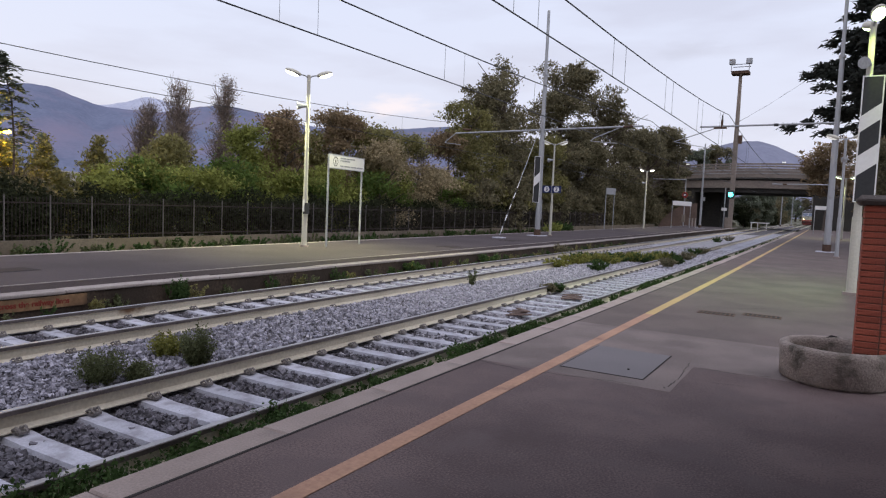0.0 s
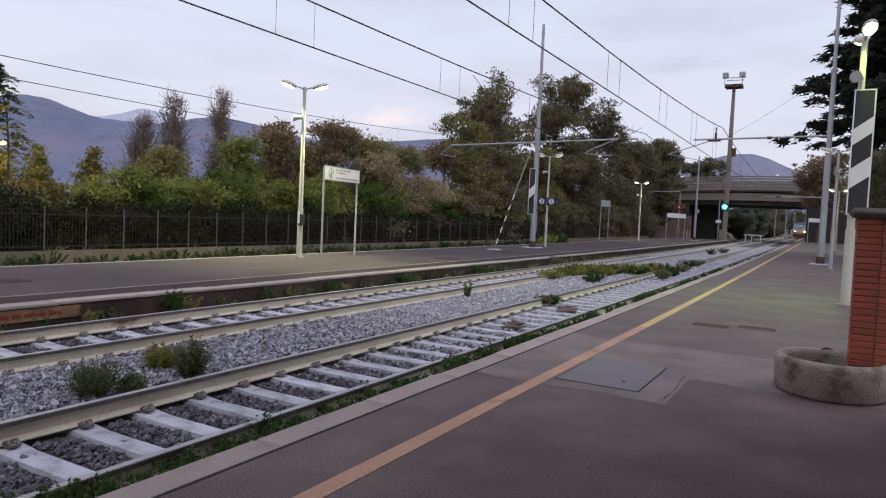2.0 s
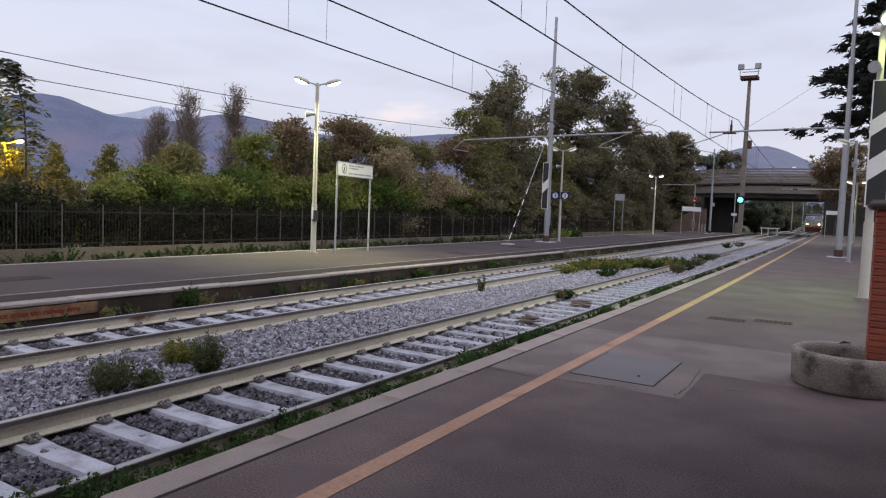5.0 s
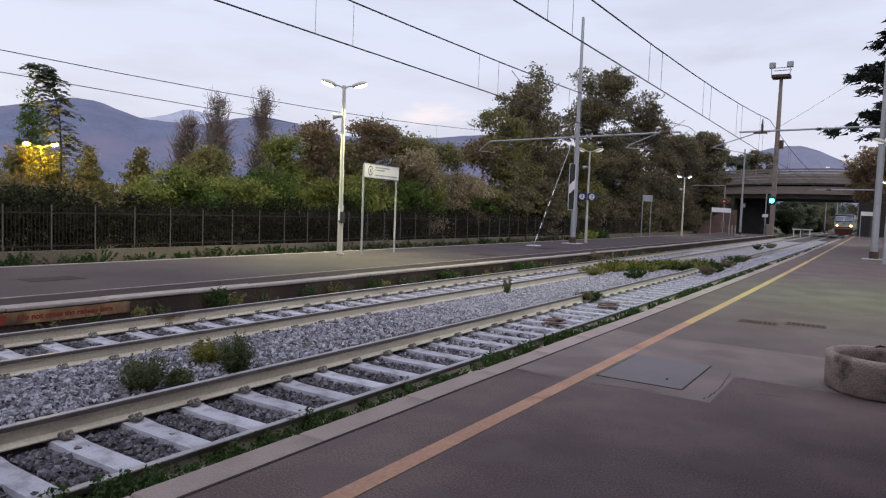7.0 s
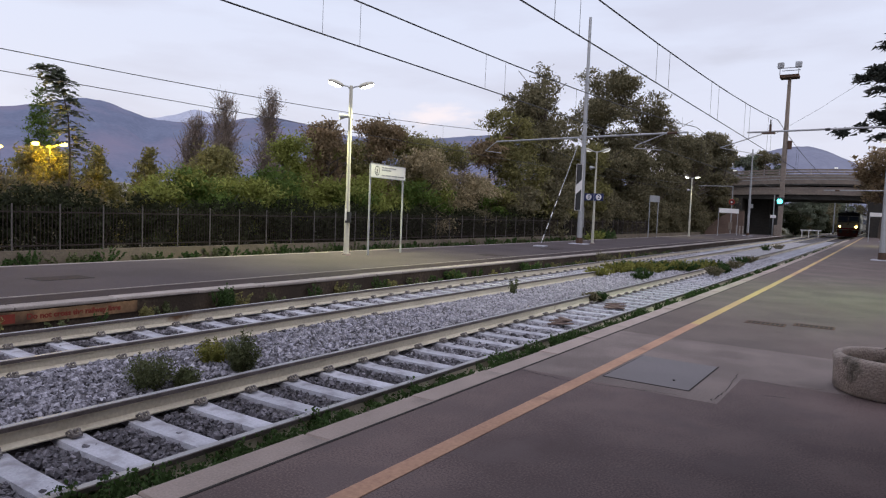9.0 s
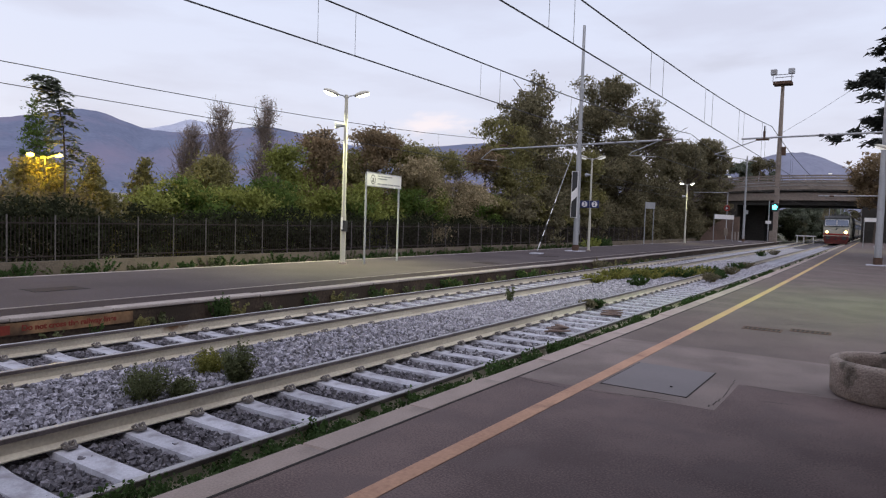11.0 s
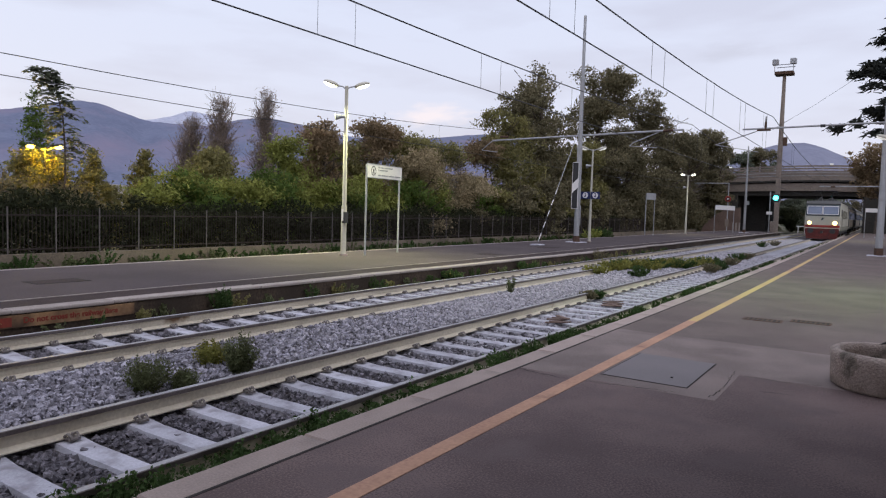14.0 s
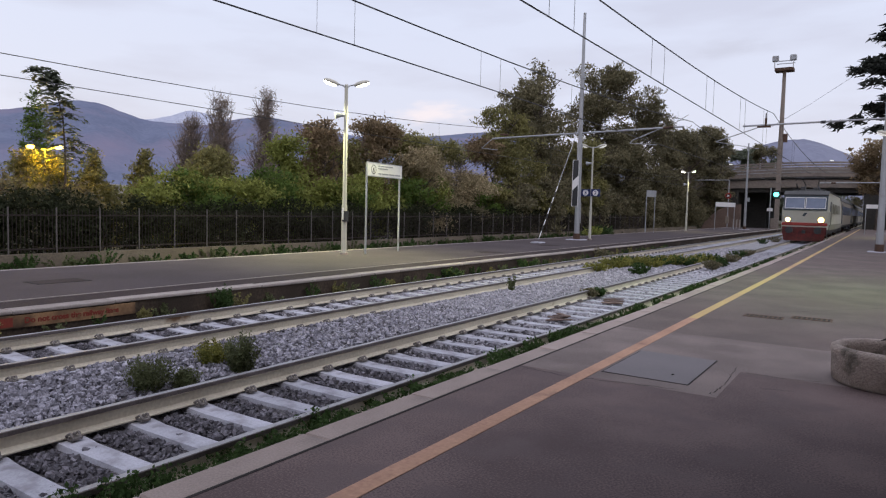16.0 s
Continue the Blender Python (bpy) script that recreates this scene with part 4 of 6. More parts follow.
def build_masts():
    M = mast(-14.12, 34.6, FAR_Z, 12.1, "tall grey tubular catenary mast with a long cross arm")
    for side, s in ((1, 1), (-1, 1)):
        part("cross_arm", tubes(((0, 0, 5.75), (side * 5.4, 0, 5.75 + 0.11 * side), 0.05), sides=8), GALV, M)
        xa, za = (4.3, 5.83) if side > 0 else (-5.4, 5.64)
        xb, zb = (2.75, 5.12) if side > 0 else (-6.05, 5.1)
        xc = xb + (1.4 if side > 0 else 1.05)
        part("registration_arm", tubes(((xa, 0, za), (xb + 0.15, -0.05, zb + 0.16), 0.028), ((xb + 0.15, -0.05, zb + 0.16), (xb, -0.1, zb), 0.026), ((xb, -0.1, zb), (xc, -0.1, zb - 0.13), 0.02), sides=6), GALV, M)
        part("insulator", tubes(((side * 4.4, 0, 5.83), (side * 4.9, 0, 5.86), 0.06), sides=8), RUST, M)
    part("cable_cover", boxes((0.1, 0.18, -0.06, 0.06, 0.9, 2.0)), GALV, M)
    g = tagged(empty("guy_wire"), "slanting striped guy wire anchored in the platform", "wire")
    top, low = Vector((-14.1, 34.5, 6.2)), Vector((-13.87, 29.3, 0.1))
    part("wire", tubes((top, low, 0.014), sides=6), GALV, g)
    for k in range(9):
        part("sleeve", tubes((low.lerp(top, 0.02 + 0.045 * k), low.lerp(top, 0.02 + 0.045 * (k + 1)), 0.02), sides=8), (WHITE_SIGN, BLACK_SIGN)[k % 2], g)
    part("anchor_block", boxes((-14.1, -13.6, 28.9, 29.5, FAR_Z, FAR_Z + 0.06), bevel=0.02), CONCRETE, g)
    M = mast(-0.3, 36.0, 0, 12.4, "grey tubular catenary mast standing on the asphalt platform")
    part("cross_arm", tubes(((0, 0, 5.95), (-5.95, 0, 5.86), 0.045), sides=8), GALV, M)
    part("hanger", tubes(((-4.93, 0, 5.85), (-4.93, 0, 6.45), 0.03), sides=6), DARK_METAL, M)
    part("insulator", tubes(((-4.93, 0, 5.82), (-4.93, 0, 6.2), 0.055), ((-4.7, 0, 5.8), (-5.3, 0, 5.8), 0.05), sides=8), RUST, M)
    part("registration_arm", tubes(((-5.3, 0, 5.75), (-7.2, 0.1, 5.15), 0.025), ((-7.2, 0.1, 5.15), (-5.2, 0.1, 4.75), 0.016), sides=6), GALV, M)
    part("clamp", tubes(((-2.6, 0, 5.9), (-2.4, 0, 5.9), 0.07), sides=8), DARK_METAL, M)
    M = mast(-12.9, 78.2, FAR_Z, 9.2, "slim grey mast near the bridge", r0=0.13)
    part("cable_box", boxes((0.1, 0.35, -0.1, 0.1, 3.0, 3.4)), GALV, M)
    M = mast(-0.65, 78.0, 0, 9.2, "grey tubular catenary mast far along the platform", r0=0.14)
    part("cross_arm", tubes(((0, 0, 4.95), (-5.4, 0, 4.92), 0.055), sides=6), GALV, M)
    part("insulator", tubes(((-4.0, 0, 4.9), (-4.4, 0, 4.9), 0.08), sides=8), RUST, M)
    for x, y, h in ((-9.7, 152.0, 9.0), (-8.6, 168.0, 9.5)):
        mast(x, y, -0.4, h, "thin distant catenary mast beyond the bridge", r0=0.12)
    # floodlight tower
    T = tagged(empty("floodlight_tower", pose(-11.4, 90.5, -0.3)), "tall square concrete tower with a floodlight cradle", "light tower")
    part("shaft", boxes((-0.25, 0.25, -0.25, 0.25, 0, 11)), BRIDGE, T)
    bm = bmesh.new()
    bmesh.ops.create_cone(bm, cap_ends=True, segments=8, radius1=0.27, radius2=0.19, depth=8, matrix=Matrix.Translation((0, 0, 15)))
    part("upper_shaft", bm, BRIDGE, T)
    part("platform", boxes((-1.0, 1.0, -0.8, 0.8, 19.0, 19.35)), RUST, T)
    part("handrail", tubes(((-1, -0.8, 20.1), (1, -0.8, 20.1), 0.05), ((-1, 0.8, 20.1), (1, 0.8, 20.1), 0.05), ((-1, -0.8, 19.3), (-1, -0.8, 20.1), 0.05), ((1, -0.8, 19.3), (1, -0.8, 20.1), 0.05), sides=6), GALV, T)
    for x in (-0.95, 0.95):
        part("floodlight", boxes((x - 0.35, x + 0.35, -0.9, -0.4, 20.1, 20.8), bevel=0.08), GALV, T)
    part("ladder_cage", boxes((0.27, 0.7, -0.2, 0.2, 10.6, 11.6)), RUST, T)


def strand(name, pts, r, label):
    bm = bmesh.new()
    for a, b in zip(pts, pts[1:]):
        tube(bm, a, b, r, sides=5, cap=False)
    return tagged(part(name, bm, WIRE), label, "wire", "overhead wires")


def build_wires():
    def z_mess(y, lo, hi):
        # span from 36 m mast to 36 - 56 and on
        u = (y - 36.0) / 56.0
        u -= math.floor(u)
        return lo + (hi - lo) * (2 * abs(u - 0.5)) ** 2.2

    ys = [-20 + 4 * k for k in range(24)] + [80, 92, 104, 120, 148, 180, 230]
    for cx, zc, lo, hi in ((-4.82, 4.68, 5.52, 6.42), (-8.56, 4.52, 5.33, 6.2), (-19.6, 4.68, 5.25, 6.3)):
        strand("contact_wire", [(cx + drift(y) * 0.6, y, zc) for y in ys], 0.014 if cx > -15 else 0.012, "overhead contact wire along the track")
        w = strand("messenger_wire", [(cx + drift(y) * 0.6, y, z_mess(y, lo, hi)) for y in ys], 0.016 if cx > -15 else 0.013, "overhead messenger wire with droppers")
        first, gap, pair = {-4.82: (10.3, 5.7, 1.05), -8.56: (8.8, 5.7, 1.0)}.get(cx, (15.2, 14.0, 0.0))
        for k in range(16 if pair else 4):
            y = first - gap + gap * (k // 2 if pair else k) + (pair if k % 2 else 0)
            part("dropper", tubes(((cx + drift(y) * 0.6, y, zc), (cx + drift(y) * 0.6, y, z_mess(y, lo, hi)), 0.005), sides=4), WIRE, w)
    strand("feeder_wire", [(-5.6, 40, 6.2), (-4.0, 44, 8.0), (1.5, 52, 13.5), (6, 58, 18)], 0.008, "thin slanting feeder wire")


build_lamps()
build_signs()
build_masts()
build_wires()


# ---------------------------------------------------------------- fence and low wall
def build_fence():
    wall = mesh_object("wall_low_boundary", *(lambda ys: ([(x, y, z) for y in ys for x, z in ((-21.12, -0.7), (-20.9, -0.7), (-20.9, -0.16 + 0.0 * y), (-21.12, -0.16))], [(4 * k + i, 4 * k + (i + 1) % 4, 4 * (k + 1) + (i + 1) % 4, 4 * (k + 1) + i) for k in range(len(ys) - 1) for i in range(4)] + [(0, 1, 2, 3)]))([-4, 4, 10, 16, 22, 30, 40, 52, 66, 80, 92]), WALL)
    tagged(wall, "low stained concrete boundary wall below the fence", "wall", kind="structure")
    bar = bpy.data.meshes.new("bar")
    bm = tubes(((0, 0, 0), (0, 0, 1.3), 0.011), sides=4)
    bm.to_mesh(bar)
    bm.free()
    bar.materials.append(FENCE)
    for k in range(50):
        y = 2.5 + 1.35 * k
        f = tagged(empty("fence_panel", pose(-21.0, y, -0.16)), "rusty brown steel bar fence panel on the low wall", "fence", "boundary fence panels")
        part("post", boxes((-0.018, 0.018, -0.018, 0.018, 0, 1.38), bevel=0.004), FENCE_POST, f)
        part("rail", boxes((-0.012, 0.012, 0.036, 1.314, 1.12, 1.16)), FENCE, f)
        part("rail", boxes((-0.012, 0.012, 0.036, 1.314, 0.12, 0.16)), FENCE, f)
        for j in range(11):
            b = new("bar", bar)
            b.parent = f
            b.location = (0, 0.11 + 0.112 * j, 0.02)


build_fence()


# ---------------------------------------------------------------- bridge
def build_bridge():
    B = tagged(empty("road_bridge", pose(0, 0, 0)), "weathered concrete road bridge over the railway", "bridge")
    y0, y1 = 107.0, 123.0

    def crown(x):
        return 0.45 * (1 - ((x + 9) / 12.0) ** 2)

    xs = [-23 + 1.0 * k for k in range(43)]

    def band(name, za, zb, ya, yb, m, label="", arch=1.0):
        v, f = [], []
        for x in xs:
            c = max(crown(x), -1.5) * arch
            v += [(x, ya, za + c), (x, yb, za + c), (x, yb, zb + c), (x, ya, zb + c)]
        for k in range(len(xs) - 1):
            for i in range(4):
                f.append((4 * k + i, 4 * (k + 1) + i, 4 * (k + 1) + (i + 1) % 4, 4 * k + (i + 1) % 4))
        f += [(0, 1, 2, 3), tuple(4 * (len(xs) - 1) + i for i in (3, 2, 1, 0))]
        return mesh_object(name, v, f, m, B)

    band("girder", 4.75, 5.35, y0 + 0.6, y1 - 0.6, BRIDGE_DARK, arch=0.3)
    band("fascia", 5.3, 6.4, y0 + 0.25, y1 - 0.25, BRIDGE, arch=0.55)
    band("deck_edge", 6.38, 6.62, y0, y1, BRIDGE_DARK)
    band("parapet", 6.62, 7.95, y0 + 0.1, y0 + 0.35, BRIDGE)
    band("far_parapet", 6.62, 7.95, y1 - 0.35, y1 - 0.1, BRIDGE)
    for z in (7.2, 7.62, 8.1, 8.45):
        band("guard_rail", z, z + (0.22 if z > 8 else 0.07), y0 + 0.04, y0 + 0.12, BRIDGE if z > 8 else GALV)
    for k in range(18):
        x = -22 + 2 * k
        part("rail_post", boxes((x - 0.06, x + 0.06, y0 + 0.12, y0 + 0.26, 7.5 + crown(x), 8.75 + crown(x))), GALV, B)
    for k in range(5):
        x = -20 + 6.5 * k
        part("bridge_lamp", boxes((x - 0.22, x + 0.22, y0 + 0.1, y0 + 0.4, 8.75 + crown(x), 8.88 + crown(x)), bevel=0.03), LAMP_PALE, B)
    # Abutments in the near-black colour that holds the shade below the deck.
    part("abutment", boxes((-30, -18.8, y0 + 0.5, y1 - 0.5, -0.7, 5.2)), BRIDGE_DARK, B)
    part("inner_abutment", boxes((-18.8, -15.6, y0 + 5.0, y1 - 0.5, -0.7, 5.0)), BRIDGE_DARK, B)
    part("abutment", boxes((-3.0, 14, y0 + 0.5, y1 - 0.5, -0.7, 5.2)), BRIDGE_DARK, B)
    bm = bmesh.new()
    prism(bm, [(-21.6, -0.7), (-16.6, -0.7), (-16.6, 2.9), (-17.6, 2.75), (-18.6, 2.45), (-19.6, 1.9), (-20.5, 1.1), (-21.2, 0.2)], 97, 97.6)
    part("wing_wall", bm, BRICK_FAR, B, "sloping old brick wing wall")
    e = tagged(empty("embankment"), "earth embankment carrying the road to the bridge", "embankment", kind="structure")
    for x0, x1, z0, z1 in ((-90, -23, 3.5, 5.4), (17, 80, 5.0, 3.5)):
        v = [(x0, 98, -0.7), (x1, 101, -0.7), (x1, 107, z1), (x0, 107, z0), (x0, 123, z0), (x1, 123, z1), (x0, 132, -0.7), (x1, 130, -0.7)]
        mesh_object("bank", v, [(0, 1, 2, 3), (3, 2, 5, 4), (4, 5, 7, 6), (0, 3, 4, 6), (1, 7, 5, 2)], SOIL, e)


def build_signals():
    S = tagged(empty("track_signal", pose(-11.45, 87.0, -0.3)), "railway signal post showing a green light", "signal")
    part("post", tubes(((-0.25, 0, 0), (-0.25, 0, 5.0), 0.07), sides=8), GALV, S)
    part("head", boxes((-0.05, 0.75, -0.1, 0.2, 3.75, 4.75), bevel=0.08), DARK_METAL, S)
    part("lens", tubes(((0.35, -0.2, 4.25), (0.35, -0.1, 4.25), 0.27), sides=20), SIGNAL_ON, S, "glowing green lens")
    part("hood", tubes(((0.35, -0.3, 4.55), (0.35, -0.1, 4.55), 0.06), sides=8), DARK_METAL, S)
    part("plate", boxes((-0.55, 0.05, -0.14, -0.08, 2.3, 2.65)), WHITE_SIGN, S)
    part("cabinet", boxes((-0.1, 0.7, -0.3, 0.3, 0, 1.5), bevel=0.03), BRIDGE, S)
    R = tagged(empty("round_route_sign", pose(-16.4, 87.5, -0.3)), "round red and white sign on a slim post", "sign")
    part("post", tubes(((0, 0, 0), (0, 0, 6.0), 0.06), sides=8), GALV, R)
    part("cross_arm", tubes(((0, 0, 5.95), (-4.0, 0, 5.95), 0.05), sides=6), GALV, R)
    part("disc", tubes(((0, -0.12, 4.05), (0, -0.08, 4.05), 0.34), sides=24), RED_SIGN, R)
    part("inner_disc", tubes(((0, -0.14, 4.05), (0, -0.121, 4.05), 0.22), sides=24), BLACK_SIGN, R)
    bm = bmesh.new()
    prism(bm, [(-0.1, 3.9), (0.18, 4.05), (-0.1, 4.2)], -0.16, -0.141)
    part("arrow", bm, WHITE_SIGN, R)
    part("relay_box", boxes((-0.2, 0.2, -0.25, -0.07, 0.7, 1.6), bevel=0.03), BRIDGE, R)
    for x in (-15.25, -14.9, -14.55):
        c = tagged(empty("marker_post", pose(x, 85.0, FAR_Z)), "short pale concrete marker post at the platform end", "post", "marker posts")
        part("shaft", boxes((-0.07, 0.07, -0.07, 0.07, 0, 0.95), bevel=0.02), KERB_PALE, c)
        part("cap", boxes((-0.09, 0.09, -0.09, 0.09, 0.95, 1.0), bevel=0.015), KERB_PALE, c)
    G = tagged(empty("buffer_rail", pose(-9.0, 101, -0.4)), "low white barrier rail beside the track", "barrier")
    part("bar", boxes((-1.2, 1.2, -0.04, 0.04, 0.95, 1.08)), WHITE_SIGN, G)
    for x in (-1.0, -0.2, 0.9):
        part("post", boxes((x - 0.05, x + 0.05, -0.05, 0.05, 0, 0.95)), WHITE_SIGN, G)


build_bridge()
build_signals()


# ---------------------------------------------------------------- trees, shrubs, weeds
def limb_rows(rng, h, r0, limbs, reach, start=0.3, up=0.6):
    rows = []
    pts = [Vector((0, 0, 0))]
    for k in range(1, 6):
        pts.append(Vector((rng.normal() * 0.02 * h, rng.normal() * 0.02 * h, h * k / 5)))
    for k in range(5):
        rows.append((pts[k], pts[k + 1], r0 * (1 - k / 5.5), r0 * (1 - (k + 1) / 5.5)))
    for i in range(limbs):
        u = start + (0.95 - start) * rng.random()
        k = min(4, int(u * 5))
        p = pts[k].lerp(pts[k + 1], u * 5 - k)
        a = rng.random() * 6.283
        d = Vector((math.cos(a), math.sin(a), up * (0.6 + 0.8 * rng.random()))).normalized()
        ln = reach * (0.5 + 0.6 * rng.random()) * (1.15 - 0.6 * u)
        q = p + d * ln * 0.55
        w = q + (d + Vector((rng.normal() * 0.3, rng.normal() * 0.3, 0.25))).normalized() * ln * 0.5
        rows.append((p, q, r0 * 0.42 * (1.1 - u), r0 * 0.25 * (1.1 - u)))
        rows.append((q, w, r0 * 0.25 * (1.1 - u), r0 * 0.06))
        for j in range(3):
            e = q + (d + Vector(rng.normal(size=3)) * 0.7).normalized() * ln * 0.4
            rows.append((q, e, r0 * 0.12 * (1.1 - u) + 0.008, 0.006))
    return rows


TREE_MESH = {}


def tree(name, x, y, h, blobs, leaf, count, size, seed, label, trunk_r=0.18, limbs=14, reach=2.5, spread=0.45, z0=-0.62, shell=0.45, bark=BARK, long=1.2, group="lineside trees", s=1.0, turn=0.0, up=0.6):
    T = tagged(empty(name, pose(x, y, z0, 0, 0, turn)), label, "tree" if "shrub" not in name else "shrub", group)
    T.scale = (s, s, s)
    key = (name, h, leaf.name, count, seed)
    if key not in TREE_MESH:
        g = np.random.default_rng(seed)
        t = stick_part("trunk", limb_rows(g, h * 0.9, trunk_r, limbs, reach, up=up), bark, T, 5)
        v, f = leaf_cloud(g, blobs, count, size, spread=spread, shell=shell, long=long)
        c = new("crown", raw_mesh("crown", v, f, leaf))
        c.parent = T
        TREE_MESH[key] = (t.data, c.data)
    else:
        for nm, me in zip(("trunk", "crown"), TREE_MESH[key]):
            ob = new(nm, me)
            ob.parent = T
    return T


def blob_set(g, h, r, n, low=0.25):
    out = []
    for k in range(n):
        a, q = g.random() * 6.283, g.random() ** 0.5
        z = h * (low + (0.9 - low) * g.random())
        fall = 1 - 0.55 * abs(z / h - 0.5) * 2
        out.append((math.cos(a) * q * r * 0.75 * fall, math.sin(a) * q * r * 0.75 * fall, z, r * 0.38 * (0.7 + 0.6 * g.random()), r * 0.38 * (0.7 + 0.6 * g.random()), r * 0.30 * (0.7 + 0.6 * g.random())))
    return out


def build_hedge():
    g = np.random.default_rng(21)
    # ivy draped over the fence, then shrubs behind it
    spots = []
    for k in range(34):
        y = 4 + 1.75 * k + g.uniform(-0.4, 0.4)
        spots.append((-22.3 + g.uniform(-0.3, 0.3), y, 2.1 + 0.5 * g.random(), 0))
    for k, (x, y, h, kind) in enumerate(spots):
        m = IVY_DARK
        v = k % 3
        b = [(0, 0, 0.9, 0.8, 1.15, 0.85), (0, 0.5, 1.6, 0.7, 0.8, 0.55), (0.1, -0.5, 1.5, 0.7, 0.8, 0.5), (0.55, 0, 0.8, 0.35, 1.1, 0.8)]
        tree("hedge_shrub", x, y, 1.8, b, m, 2600, 0.13, 30 + v, "dense green ivy shrub behind the fence, darkened as if in shade", 0.05, 5, 0.8, 0.16, shell=0.6, group="hedge shrubs", s=h / 2.2, turn=float(g.integers(0, 2) * 180))
    for k in range(30):
        y = 16 + 1.6 * k + g.uniform(-0.6, 0.6)
        h = (3.3 + 0.5 * g.random() + 0.05 * (y - 16)) if y < 34 else (3.6 + 0.9 * g.random() + 0.02 * (y - 16))
        m = (BRIGHT, IVY, BRIGHT)[k % 3] if y < 34 else (IVY, OLIVE, DARK_LEAF)[k % 3]
        tree("tall_shrub", -24.2 + g.uniform(-0.6, 0.6), y, 3.6, blob_set(np.random.default_rng(k % 4), 3.6, 2.0, 9, 0.1), m, 3600, 0.16, 40 + k % 4, "tall leafy green shrub in the hedge", 0.08, 8, 1.4, 0.22, shell=0.5, group="hedge shrubs", s=h / 3.9, turn=float(g.integers(0, 360)))


def feathery_tree(x, y):
    """A slender tree with drooping sprays of paired leaflets."""
    g = np.random.default_rng(66)
    T = tagged(empty("feathery_tree", pose(x, y, -0.62)), "slender tree with feathery drooping sprays of leaflets", "tree", "lineside trees")
    T.scale = (0.92, 0.92, 0.92)
    wood, leaf = [], []
    axis = [Vector((0, 0, 0)), Vector((0.05, 0.1, 2.0)), Vector((0.0, 0.15, 4.0)), Vector((0.02, 0.05, 5.6)), Vector((-0.1, -0.2, 6.9)), Vector((-0.25, -0.75, 7.55))]
    for k in range(5):
        wood.append((axis[k], axis[k + 1], 0.06 - 0.01 * k, 0.05 - 0.01 * k))
    for i in range(78):
        u = 1.9 + 3.1 * (i / 77)
        k = min(4, int(u))
        p = axis[k].lerp(axis[k + 1], u - k)
        a = g.random() * 6.283
        ln = (0.95 - 0.42 * (u - 2) / 3) * (0.6 + 0.6 * g.random())
        d = Vector((math.cos(a), math.sin(a), 0.25))
        prev = p
        for j in range(1, 9):
            w = j / 8
            q = p + d * ln * w + Vector((0, 0, -0.45 * ln * w * w))
            wood.append((prev, q, 0.012 * (1.1 - w), 0.01 * (1.05 - w)))
            fwd = (q - prev).normalized()
            side = fwd.cross(Vector((0, 0, 1))).normalized()
            for s in (-1, 1):
                ax = (fwd * 0.6 + side * s + Vector(g.normal(size=3)) * 0.25).normalized()
                bx = ax.cross(Vector((g.normal() * 0.3, g.normal() * 0.3, 1))).normalized()
                L = 0.30 * (0.7 + 0.5 * g.random())
                c = q + ax * L * 0.5
                leaf += [q, c + bx * L * 0.25, q + ax * L, c - bx * L * 0.25]
            prev = q
    stick_part("trunk", wood, BARK, T, 5)
    v = np.array([tuple(q) for q in leaf])
    c = new("crown", raw_mesh("crown", v, np.arange(len(v)).reshape(-1, 4), GREY_LEAF))
    c.parent = T


def cone_tree(x, y, top, r, leaf, seed, label, count=8000):
    """A small pointed tree with upswept foliage."""
    h = top + 0.62
    b = [(0, 0, h * (0.12 + 0.1 * k), r * (1 - 0.095 * k) * 0.8, r * (1 - 0.095 * k) * 0.8, h * 0.11) for k in range(9)]
    tree("pointed_tree", x, y, h, b, leaf, count, 0.15, seed, label, trunk_r=0.09, limbs=14, reach=r * 0.7, spread=0.16, shell=0.4)


